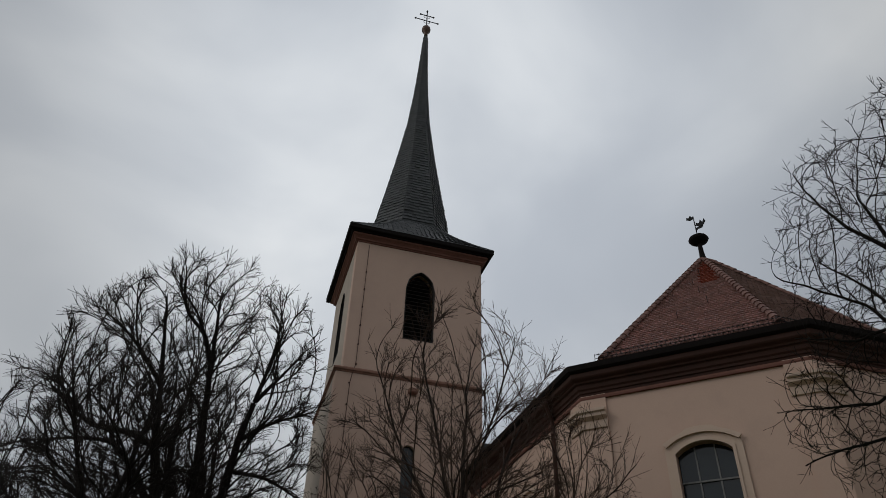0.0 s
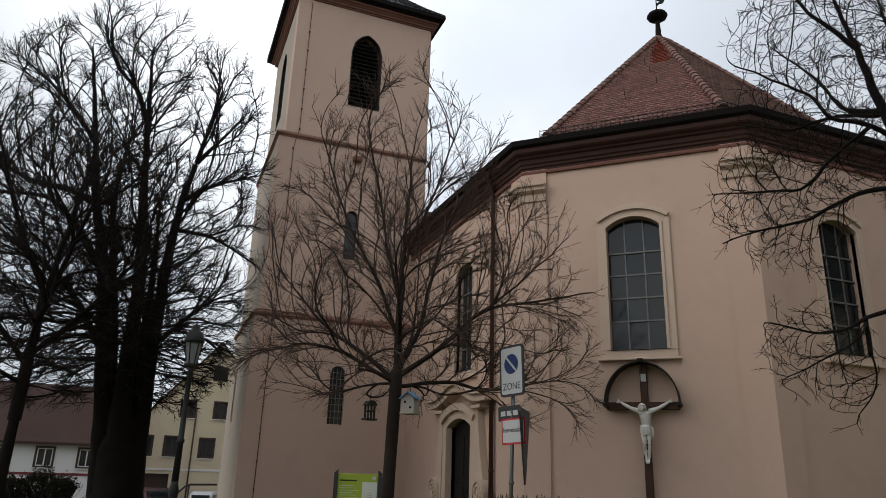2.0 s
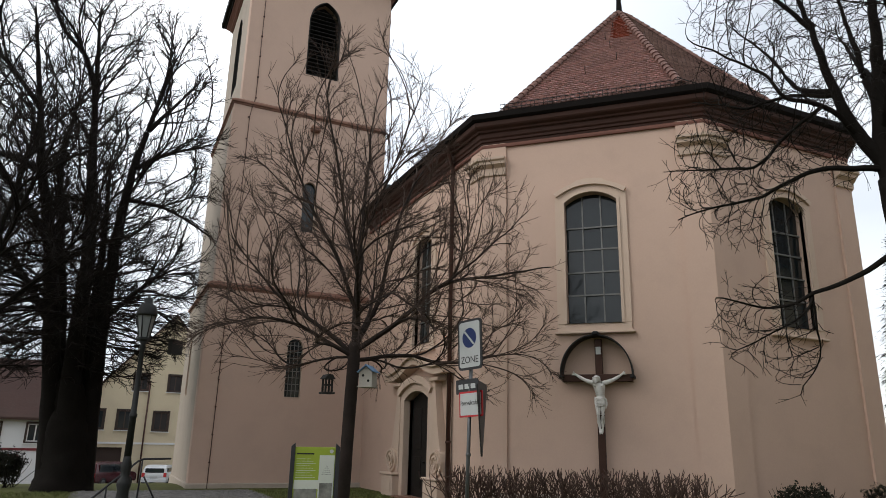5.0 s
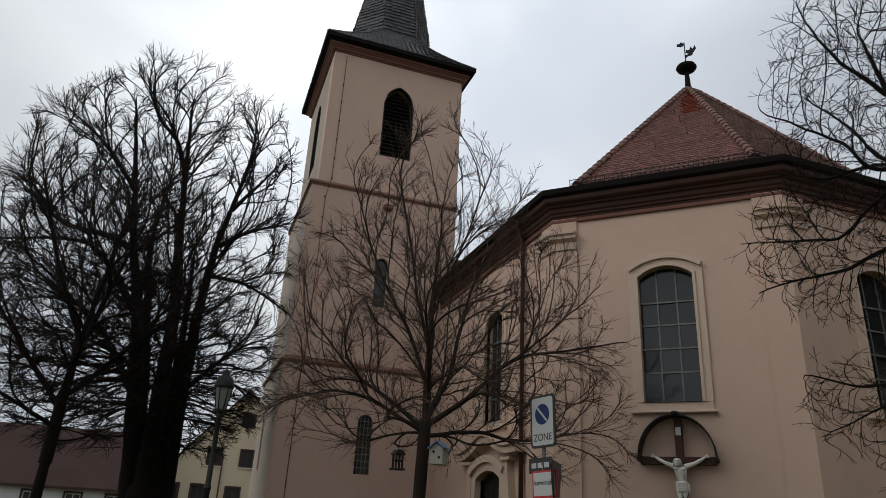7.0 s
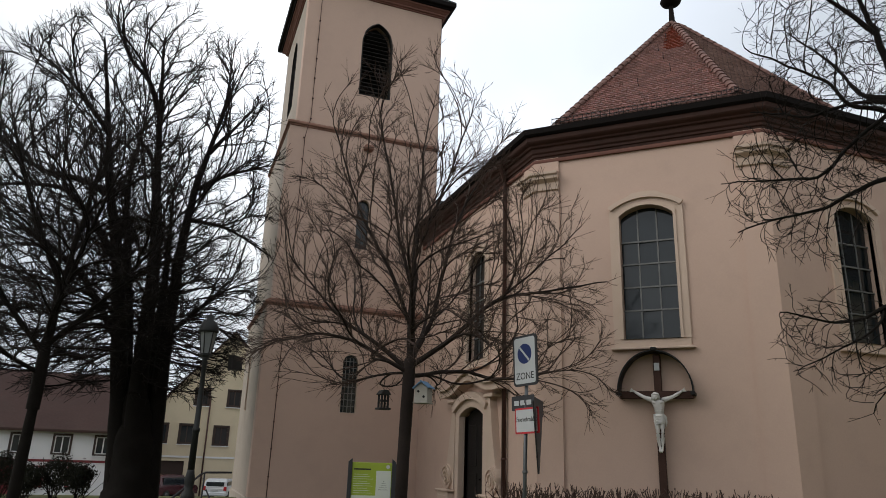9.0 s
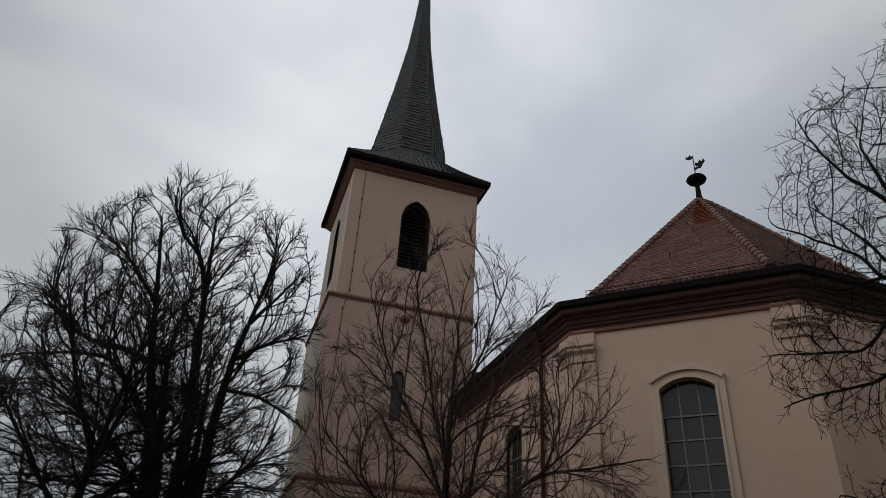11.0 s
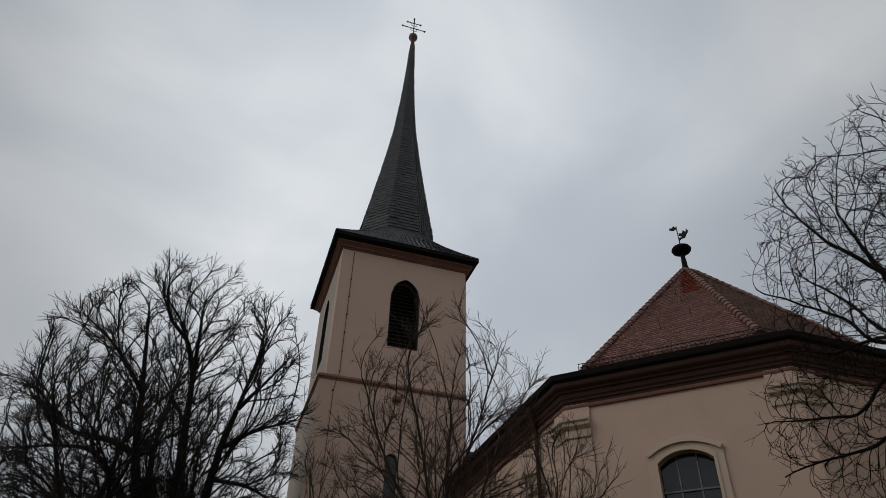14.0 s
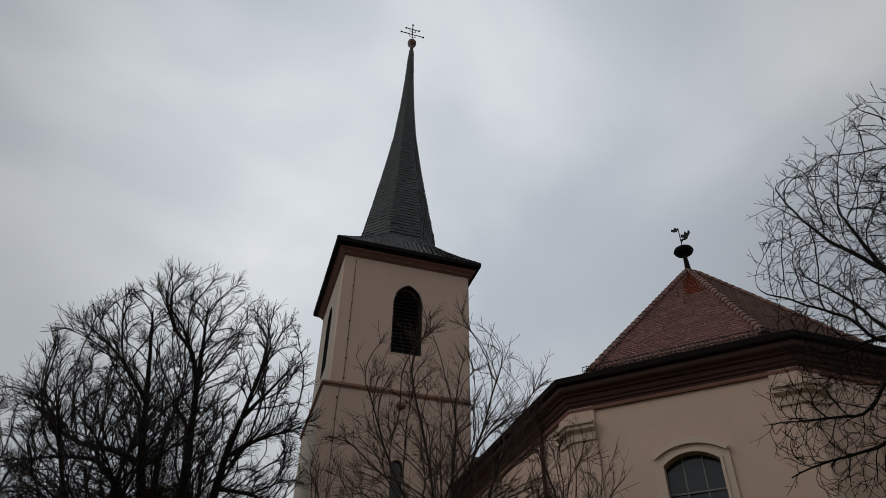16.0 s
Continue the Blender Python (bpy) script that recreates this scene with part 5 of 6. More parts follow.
for k in range(9):
    a = 0.5 + 5.3 * k / 8 - math.pi / 2
    add_tube(fig, [(CU - 0.04 + 0.05 * math.cos(a), FY - 0.15 + 0.05 * math.sin(a) + 0.02, 3.20), (CU - 0.045 + 0.078 * math.cos(a), FY - 0.15 + 0.07 * math.sin(a) + 0.02, 3.14), (CU - 0.045 + 0.085 * math.cos(a), FY - 0.14 + 0.06 * math.sin(a) + 0.02, 3.05)], [0.018, 0.022, 0.008], 6)
add_tube(fig, [(CU - 0.042 + 0.078 * math.cos(2 * math.pi * k / 14), FY - 0.155 + 0.078 * math.sin(2 * math.pi * k / 14), 3.165 + 0.008 * (k % 2)) for k in range(15)], [0.014] * 15, 6)
# short wrapped cloth, slanting folds and a knotted end at the hip
add_tube(fig, [(CU + 0.012, FY, 2.73), (CU + 0.012, FY - 0.005, 2.66), (CU + 0.012, FY - 0.015, 2.57), (CU + 0.015, FY - 0.025, 2.50)], [0.108, 0.125, 0.128, 0.11], 14)
for k in range(6):
    z = 2.715 - 0.03 * k
    add_tube(fig, [(CU - 0.115, FY - 0.06, z + 0.01), (CU - 0.05, FY - 0.125, z - 0.03 - 0.006 * k), (CU + 0.04, FY - 0.132, z - 0.035), (CU + 0.125, FY - 0.06, z + 0.015 - 0.012 * k)], [0.010, 0.016, 0.014, 0.012], 6)
add_tube(fig, [(CU + 0.12, FY - 0.05, 2.71), (CU + 0.155, FY - 0.06, 2.66), (CU + 0.165, FY - 0.05, 2.56), (CU + 0.15, FY - 0.05, 2.46)], [0.018, 0.024, 0.02, 0.008], 7)
for s in (-1, 1):
    # arms with shoulder, elbow, wrist and half-open hand
    add_tube(fig, [(CU + s * 0.09, FY - 0.02, 3.04), (CU + s * 0.16, FY - 0.02, 3.065), (CU + s * 0.25, FY - 0.01, 3.095), (CU + s * 0.34, FY, 3.135), (CU + s * 0.41, FY + 0.01, 3.175), (CU + s * 0.49, FY + 0.02, 3.225), (CU + s * 0.545, FY + 0.025, 3.265)],
             [0.065, 0.058, 0.05, 0.038, 0.042, 0.032, 0.023], 9)
    for k in range(4):
        add_tube(fig, [(CU + s * 0.54, FY + 0.02, 3.26), (CU + s * (0.575 + 0.006 * k), FY + 0.005, 3.30 - 0.014 * k), (CU + s * (0.60 + 0.012 * k), FY - 0.02, 3.335 - 0.028 * k)], [0.02, 0.014, 0.007], 5)
    # legs pressed together, one foot over the other
    x = CU + 0.01 + s * 0.052
    add_tube(fig, [(x + s * 0.012, FY, 2.56), (x + 0.004, FY - 0.05, 2.44), (x + 0.008, FY - 0.085, 2.325), (x + 0.004, FY - 0.072, 2.28), (x - s * 0.004, FY - 0.03, 2.18), (x - s * 0.018, FY + 0.0, 2.04), (x - s * 0.026, FY - 0.005, 1.985), (x - s * 0.03, FY - 0.05, 1.93), (x - s * 0.032, FY - 0.085, 1.885)],
             [0.066, 0.058, 0.046, 0.042, 0.046, 0.029, 0.028, 0.03, 0.014], 9)
fig.transform(M_DIAG)
carving = part("carved_figure", fig, STATUE)
tagged(carving, "white painted carved figure hanging on the wooden cross", "statue")

# ---- traffic sign post ----
SRT, SAW = view_axes(27.35)
SP = SAW * 12.0
sign = thing("sign_post", "galvanised post with parking zone and access signs", "road sign", Matrix.Translation(SP))
part("post", tube([(-0.06, 0, -0.05), (-0.02, 0, 1.6), (0.03, 0, 3.5)], 0.032, 12), STEEL, sign)
for z in (1.42, 2.2, 2.55, 3.0, 3.5):
    part("clamp", lathe([(0.04, 0), (0.044, 0.01), (0.044, 0.04), (0.04, 0.05)], 12, (-0.06 + 0.026 * z, 0, z)), STEEL, sign)
ND = Vector((-0.963, -0.270, 0))
MU = Vector((0.270, -0.963, 0))
M_SIGN = Matrix.Translation(SRT * 0.10 - SAW * 0.10) @ Matrix(((MU.x, -ND.x, 0, 0), (MU.y, -ND.y, 0, 0), (0, 0, 1, 0), (0, 0, 0, 1))) @ pose(0.02, -0.05, 0, 0, -2.2, 0)


def round_rect(w, h, r, cz, n=5, cu=0.0):
    pts = []
    for cx, cy, a0 in ((w / 2 - r, -h / 2 + r, -90), (w / 2 - r, h / 2 - r, 0), (-w / 2 + r, h / 2 - r, 90), (-w / 2 + r, -h / 2 + r, 180)):
        for i in range(n + 1):
            a = radians(a0 + 90 * i / n)
            pts.append((cu + cx + r * math.cos(a), cz + cy + r * math.sin(a)))
    return pts


def disc(r, cu, cz, n=28):
    return [(cu + r * math.cos(2 * math.pi * i / n), cz + r * math.sin(2 * math.pi * i / n)) for i in range(n)]


zone = part("zone_plate", plate(round_rect(0.58, 0.86, 0.07, 3.26), -0.012, 0.012, M_SIGN), SIGN_GREY, sign, "white no-parking zone plate with grey rim")
part("face", plate(round_rect(0.50, 0.78, 0.045, 3.26), -0.016, -0.012, M_SIGN), SIGN_WHITE, zone)
part("blue_disc", plate(disc(0.17, 0.0, 3.37), -0.020, -0.016, M_SIGN), SIGN_BLUE, zone)
part("bar", plate([(-0.125, 3.475), (-0.100, 3.50), (0.125, 3.265), (0.100, 3.24)], -0.024, -0.020, M_SIGN), SIGN_WHITE, zone)
TEXT_UP = Matrix(((1, 0, 0, 0), (0, 0, -1, 0), (0, 1, 0, 0), (0, 0, 0, 1)))
lettering("lettering", "ZONE", 0.165, M_SIGN @ Matrix.Translation((0, -0.018, 2.99)) @ TEXT_UP, INK, zone, 0.95)
lower = part("access_plate", plate(round_rect(0.56, 0.42, 0.02, 2.26), -0.010, 0.010, M_SIGN), SIGN_RED, sign, "white access plate with red border")
part("face", plate(round_rect(0.50, 0.36, 0.012, 2.26), -0.014, -0.010, M_SIGN), SIGN_WHITE, lower)
lettering("lettering", "Feuerwehrzufahrt", 0.115, M_SIGN @ Matrix.Translation((0, -0.016, 2.28)) @ TEXT_UP, INK, lower, 0.58)
name_plate = part("name_plate", plate(round_rect(0.54, 0.24, 0.02, 2.56, 5, -0.12), 0.02, 0.035, M_SIGN), SIGN_GREY, sign, "small dark street name plate")
for k in range(3):
    part("print_bar", box((-0.32 + 0.15 * k, 0.014, 2.52), (-0.21 + 0.15 * k, 0.02, 2.60), 0, M_SIGN), SIGN_WHITE, name_plate)
TU = (SRT * 0.17 + SAW * 0.985).normalized()
M_TRI = Matrix(((TU.x, -TU.y, 0, SRT.x * 0.20), (TU.y, TU.x, 0, SRT.y * 0.20), (0, 0, 1, 0), (0, 0, 0, 1)))
tri = [(-0.48, 2.62), (-0.52, 2.55), (-0.03, 1.42), (0.03, 1.42), (0.52, 2.55), (0.48, 2.62)]
part("triangle_plate", plate(tri, -0.012, 0.012, M_TRI), SIGN_GREY, sign, "dark back of a triangular sign")

# ---- information board ----
BRT, BAW = view_axes(15.32)
BP = BAW * 13.4
board = thing("information_board", "lime-green information board between dark posts", "sign board",
              Matrix(((BRT.x, BAW.x, 0, BP.x), (BRT.y, BAW.y, 0, BP.y), (0, 0, 1, 0), (0, 0, 0, 1))) @ pose(0, 0, 0, 0, 0, 4))
for s in (-1, 1):
    part("post", plate([(s * 0.40 - 0.035, -0.05), (s * 0.40 + 0.035, -0.05), (s * 0.40 + 0.035, 1.54 - 0.03 * s), (s * 0.40 - 0.035, 1.54 + 0.03 * s)], -0.05, 0.05), SIGN_GREY, board)
panel = part("panel", box((-0.365, -0.02, 0.28), (0.365, 0.02, 1.50), 0.006), BOARD_GREEN, board)
part("header_bar", box((-0.33, -0.024, 1.37), (-0.02, -0.02, 1.395)), INK, panel)
part("pale_column", box((0.08, -0.026, 0.30), (0.35, -0.020, 1.36)), BOARD_PALE, panel)
part("pale_band", box((-0.35, -0.025, 0.78), (0.08, -0.020, 0.93)), BOARD_PALE, panel)
part("photo", box((-0.34, -0.028, 0.32), (0.06, -0.020, 0.78)), BOARD_PHOTO, panel)
part("photo", box((0.10, -0.030, 0.62), (0.33, -0.024, 0.88)), BOARD_PHOTO, panel)
part("map_sketch", box((0.11, -0.030, 1.00), (0.32, -0.024, 1.24)), BOARD_PALE, panel)
for k in range(9):
    part("text_line", box((-0.33, -0.024, 0.97 + 0.04 * k), (0.02 - 0.05 * (k % 3), -0.02, 0.976 + 0.04 * k)), BOARD_PALE, panel)
for k in range(5):
    part("sketch_line", box((0.12 + 0.02 * k, -0.034, 1.03 + 0.035 * k), (0.30 - 0.015 * k, -0.029, 1.036 + 0.035 * k)), INK, panel)
part("emblem", plate(disc(0.035, 0.29, 1.43, 14), -0.026, -0.02), SIGN_WHITE, panel)

# ---- nesting box and bird feeder at the young lime ----
MB = Matrix.Translation(view_axes(19.1)[1] * 13.55 + Vector((0, 0, 2.62))) @ pose(0, 0, 0, 0, 0, -40)
nest = thing("nesting_box", "pale wooden nesting box with blue roof", "nesting box", MB)
part("body", plate([(-0.13, 0), (0.13, 0), (0.13, 0.26), (0, 0.36), (-0.13, 0.26)], -0.14, 0.14), BIRD_WOOD, nest)
for s in (-1, 1):
    part("roof_board", box((-0.01, -0.19, 0.0), (0.21, 0.19, 0.015), 0, Matrix.Translation((0, 0, 0.39)) @ (pose(0, 0, 0, 0, 38, 0) if s > 0 else pose(0, 0, 0, 0, 142, 0))), BIRD_BLUE, nest)
# holes are flat black discs, their shade is painted
for x, z in ((-0.05, 0.2), (0.06, 0.1)):
    part("entrance", plate(disc(0.025, x, z, 12), -0.144, -0.14), SHADE_BLACK, nest)
part("floor_board", box((-0.15, -0.17, -0.02), (0.15, 0.17, 0.0), 0.004), BIRD_WOOD, nest)
part("hanger", tube([(0, 0, 0.36), (0.0, 0.0, 0.75)], 0.006, 5), IRON, nest)
MFd = Matrix.Translation(view_axes(15.9)[1] * 13.5 + Vector((0, 0, 2.46))) @ pose(0, 0, 0, 0, 0, 10) @ Matrix.Diagonal((0.8, 0.8, 0.95, 1))
feeder = thing("bird_feeder", "dark wooden bird feeder hanging from the lime", "bird feeder", MFd)
part("tray", box((-0.15, -0.13, 0.0), (0.15, 0.13, 0.035), 0.008), LOUVRE, feeder)
for sx in (-1, 1):
    for sy in (-1, 1):
        part("post", box((sx * 0.08 - 0.02, sy * 0.08 - 0.02, 0.035), (sx * 0.08 + 0.02, sy * 0.08 + 0.02, 0.30)), LOUVRE, feeder)
part("middle_shelf", box((-0.10, -0.10, 0.16), (0.10, 0.10, 0.19)), LOUVRE, feeder)
part("roof", plate([(-0.14, 0.29), (0.14, 0.29), (0.05, 0.38), (-0.05, 0.38)], -0.14, 0.14), LOUVRE, feeder)
part("hanger", tube([(0, 0, 0.36), (0.0, 0.0, 0.72)], 0.007, 5), IRON, feeder)


dark_box = thing("nesting_box", "dark weathered nesting box in the old lime", "nesting box", Matrix.Translation(view_axes(4.15)[1] * 22.0 + Vector((0, 0, 3.95))) @ pose(0, 0, 0, 0, 0, 20))
part("body", plate([(-0.16, 0), (0.16, 0), (0.16, 0.34), (-0.16, 0.40)], -0.15, 0.15), LOUVRE, dark_box)
part("roof_board", plate([(-0.21, 0.40), (0.21, 0.33), (0.21, 0.36), (-0.21, 0.43)], -0.2, 0.2), LOUVRE, dark_box)
part("hanger", tube([(0, 0, 0.38), (0, 0, 1.0)], 0.008, 5), IRON, dark_box)


# ---- street lamps ----
def street_lamp(m, h):
    lamp = thing("street_lamp", "dark cast-iron street lamp with glass lantern", "street lamp", m, "street lamps")
    part("base", lathe([(0.17, -0.1), (0.17, 0.12), (0.15, 0.16), (0.115, 0.5), (0.15, 0.62), (0.135, 0.7), (0.085, 0.78), (0.10, 0.9), (0.115, 1.0), (0.085, 1.12), (0.075, 1.2)], 14), LAMP_IRON, lamp)
    part("pole", lathe([(0.075, 1.18), (0.068, 2.0), (0.085, 2.02), (0.085, 2.08), (0.062, 2.1), (0.052, h - 1.25), (0.075, h - 1.22), (0.05, h - 1.15), (0.09, h - 1.08)], 12), LAMP_IRON, lamp)
    lantern = part("lantern_glass", lathe([(0.11, h - 1.0), (0.185, h - 0.5)], 6), LAMP_GLASS, lamp)
    part("lantern_ring", lathe([(0.10, h - 1.08), (0.15, h - 1.05), (0.15, h - 1.0), (0.13, h - 0.99)], 6), LAMP_IRON, lantern)
    part("lantern_roof", lathe([(0.22, h - 0.51), (0.23, h - 0.47), (0.17, h - 0.26), (0.09, h - 0.22), (0.10, h - 0.12), (0.03, h - 0.08), (0.02, h)], 12), LAMP_IRON, lantern)
    for k in range(6):
        a = 2 * math.pi * k / 6
        part("lantern_rib", tube([(0.115 * math.cos(a), 0.115 * math.sin(a), h - 1.0), (0.19 * math.cos(a), 0.19 * math.sin(a), h - 0.5)], 0.014, 5), LAMP_IRON, lantern)
    return lamp


lamp = street_lamp(Matrix.Translation(view_axes(1.85)[1] * 17.0), 4.75)
lp2 = view_axes(-0.68)[1] * 47
copy_thing(lamp, Matrix.Translation((lp2.x, lp2.y, ground_height(lp2.x, lp2.y))))

# ---- hand rail at the steps by the tower ----
rail = thing("handrail", "grey steel handrail beside the tower path", "handrail")
part("top_rail", tube([(-0.15, 18.9, 0.10), (0.92, 20.2, 1.0), (1.05, 20.3, 1.05), (1.72, 20.4, 1.06)], 0.026, 8), SIGN_GREY, rail)
for a, b in (((1.02, 20.28, 1.03), (1.0, 20.3, 0.0)), ((1.1, 20.32, 0.62), (1.45, 20.36, 0.0)), ((0.25, 19.4, 0.43), (0.25, 19.4, 0.0))):
    part("rail_post", tube([a, b], 0.022, 8), SIGN_GREY, rail)


# ---- houses across the street ----
def house_window(parent, cx, cz, w, h, y, surround, sash_mat, name="window"):
    fr = part(name, ring([(cx - w / 2 - 0.13, cz - h / 2 - 0.1), (cx + w / 2 + 0.13, cz - h / 2 - 0.1), (cx + w / 2 + 0.13, cz + h / 2 + 0.13), (cx - w / 2 - 0.13, cz + h / 2 + 0.13)],
                         [(cx - w / 2, cz - h / 2), (cx + w / 2, cz - h / 2), (cx + w / 2, cz + h / 2), (cx - w / 2, cz + h / 2)], y - 0.05, y + 0.1), surround, parent)
    sash = bmesh.new()
    for lo, hi in (((cx - w / 2, y + 0.02, cz - h / 2), (cx + w / 2, y + 0.07, cz - h / 2 + 0.07)), ((cx - w / 2, y + 0.02, cz + h / 2 - 0.07), (cx + w / 2, y + 0.07, cz + h / 2)),
                   ((cx - w / 2, y + 0.02, cz - h / 2), (cx - w / 2 + 0.07, y + 0.07, cz + h / 2)), ((cx + w / 2 - 0.07, y + 0.02, cz - h / 2), (cx + w / 2, y + 0.07, cz + h / 2)), ((cx - 0.04, y + 0.02, cz - h / 2), (cx + 0.04, y + 0.07, cz + h / 2))):
        add_box(sash, lo, hi)
    part("sash", sash, sash_mat, fr)
    part("pane", box((cx - w / 2, y + 0.05, cz - h / 2), (cx + w / 2, y + 0.06, cz + h / 2)), CAR_GLASS, fr)
    part("sill", box((cx - w / 2 - 0.18, y - 0.12, cz - h / 2 - 0.16), (cx + w / 2 + 0.18, y + 0.05, cz - h / 2 - 0.10)), HOUSE_WHITE, fr)


yellow = thing("gabled_house", "pale yellow gabled house with dark windows", "house", Matrix.Translation((0, 0, -0.25)))
YX, YW, YY = 4.2, 5.4, 60.0
wins = [(-0.63, 3.0, 1.0, 1.35), (1.35, 3.0, 1.0, 1.35), (3.95, 2.95, 1.0, 1.35), (6.2, 2.95, 1.0, 1.35), (2.2, 5.9, 0.95, 1.2), (4.7, 5.9, 0.95, 1.2)]
holes = [[(cx - w / 2, cz - h / 2), (cx + w / 2, cz - h / 2), (cx + w / 2, cz + h / 2), (cx - w / 2, cz + h / 2)] for cx, cz, w, h in wins]
holes.append([(-0.9, -1.8), (1.45, -1.8), (1.45, 0.95), (-0.9, 0.95)])
wall_panel("gable_wall", [(YX - YW, -2.0), (YX + YW, -2.0), (YX + YW, 4.85), (YX, 11.3), (YX - YW, 4.85)], holes, 0.35, Matrix.Translation((0, YY, 0)), HOUSE_YELLOW, yellow)
part("side_wall", box((YX - YW, YY + 0.35, -2.0), (YX - YW + 0.35, YY + 14, 4.85)), HOUSE_YELLOW, yellow)
part("side_wall", box((YX + YW - 0.35, YY + 0.35, -2.0), (YX + YW, YY + 14, 4.85)), HOUSE_YELLOW, yellow)
part("back_wall", box((YX - YW, YY + 13.65, -2.0), (YX + YW, YY + 14, 4.85)), HOUSE_YELLOW, yellow)
# black block filling the house, stands in for indoor shade
part("upper_floor", box((YX - YW + 0.4, YY + 1.5, -2.0), (YX + YW - 0.4, YY + 13.5, 4.7)), SHADE_BLACK, yellow)
for s in (-1, 1):
    part("roof_slope", plate([(YX, 11.45), (YX + s * (YW + 0.35), 4.60), (YX + s * (YW + 0.35), 4.42), (YX, 11.25)], YY - 0.3, YY + 14.3), HOUSE_ROOF, yellow)
part("string_band", box((YX - YW, YY - 0.05, 1.2), (YX + YW, YY, 1.34)), HOUSE_WHITE, yellow)
for cx, cz, w, h in wins:
    house_window(yellow, cx, cz, w, h, YY, HOUSE_BROWN, HOUSE_BROWN)
part("garage_door", box((-0.9, YY + 0.2, -1.8), (1.45, YY + 0.26, 0.95)), HOUSE_BROWN, yellow)
part("downpipe", tube([(2.85, YY - 0.08, 6.0), (2.85, YY - 0.08, -1.9)], 0.06, 8), PIPE, yellow)

white = thing("long_house", "long white house with wine-red trim and brown roof", "house", Matrix.Translation((0, 0, -0.5)))
WX0, WX1, WY = -21.0, -3.0, 55.0
wins = [(-19.4 + 2.55 * k, 2.15, 0.95, 1.15) for k in range(7)] + [(-18.2 + 2.55 * k, 0.05, 0.95, 1.15) for k in range(6) if k != 3]
holes = [[(cx - w / 2, cz - h / 2), (cx + w / 2, cz - h / 2), (cx + w / 2, cz + h / 2), (cx - w / 2, cz + h / 2)] for cx, cz, w, h in wins]
holes.append(arch(-9.55, 1.3, -1.85, 0.1, 0.6))
wall_panel("front_wall", [(WX0, -2.0), (WX1, -2.0), (WX1, 3.15), (WX0, 3.15)], holes, 0.35, Matrix.Translation((0, WY, 0)), HOUSE_WHITE, white)
part("side_wall", plate([(WY + 0.35, -2.0), (WY + 8, -2.0), (WY + 8, 3.15), (WY + 4, 6.9), (WY + 0.35, 3.15)], -WX1, -WX1 + 0.35, pose(0, 0, 0, 0, 0, 90)), HOUSE_WHITE, white)
part("side_wall", plate([(WY + 0.35, -2.0), (WY + 8, -2.0), (WY + 8, 3.15), (WY + 4, 6.9), (WY + 0.35, 3.15)], -WX0 - 0.35, -WX0, pose(0, 0, 0, 0, 0, 90)), HOUSE_WHITE, white)
# black block behind the front wall, painted as indoor shade
part("inner_floor", box((WX0 + 0.4, WY + 1.4, -2.0), (WX1 - 0.4, WY + 7.6, 3.0)), SHADE_BLACK, white)
roof = bmesh.new()
add_plate(roof, [(WY - 0.5, 2.95), (WY + 4, 7.1), (WY + 8.5, 2.95), (WY + 8.5, 3.12), (WY + 4, 7.3), (WY - 0.5, 3.12)], -WX1 - 0.4, -WX0 + 0.4)
roof.transform(pose(0, 0, 0, 0, 0, 90))
part("roof", roof, HOUSE_ROOF, white)
part("string_band", box((WX0, WY - 0.05, 1.0), (WX1, WY, 1.16)), HOUSE_RED, white)
part("eaves_band", box((WX0, WY - 0.12, 2.98), (WX1, WY, 3.12)), HOUSE_RED, white)
for k, (cx, cz, w, h) in enumerate(wins):
    house_window(white, cx, cz, w, h, WY, HOUSE_RED if cz < 1 else HOUSE_BROWN, HOUSE_WHITE)
part("door_surround", ring(arch(-9.55, 1.7, -1.9, 0.15, 0.75), arch(-9.55, 1.3, -1.85, 0.1, 0.6), WY - 0.07, WY + 0.05), HOUSE_RED, white)
part("door", plate(arch(-9.55, 1.3, -1.85, 0.1, 0.6), WY + 0.2, WY + 0.26), HOUSE_RED, white)


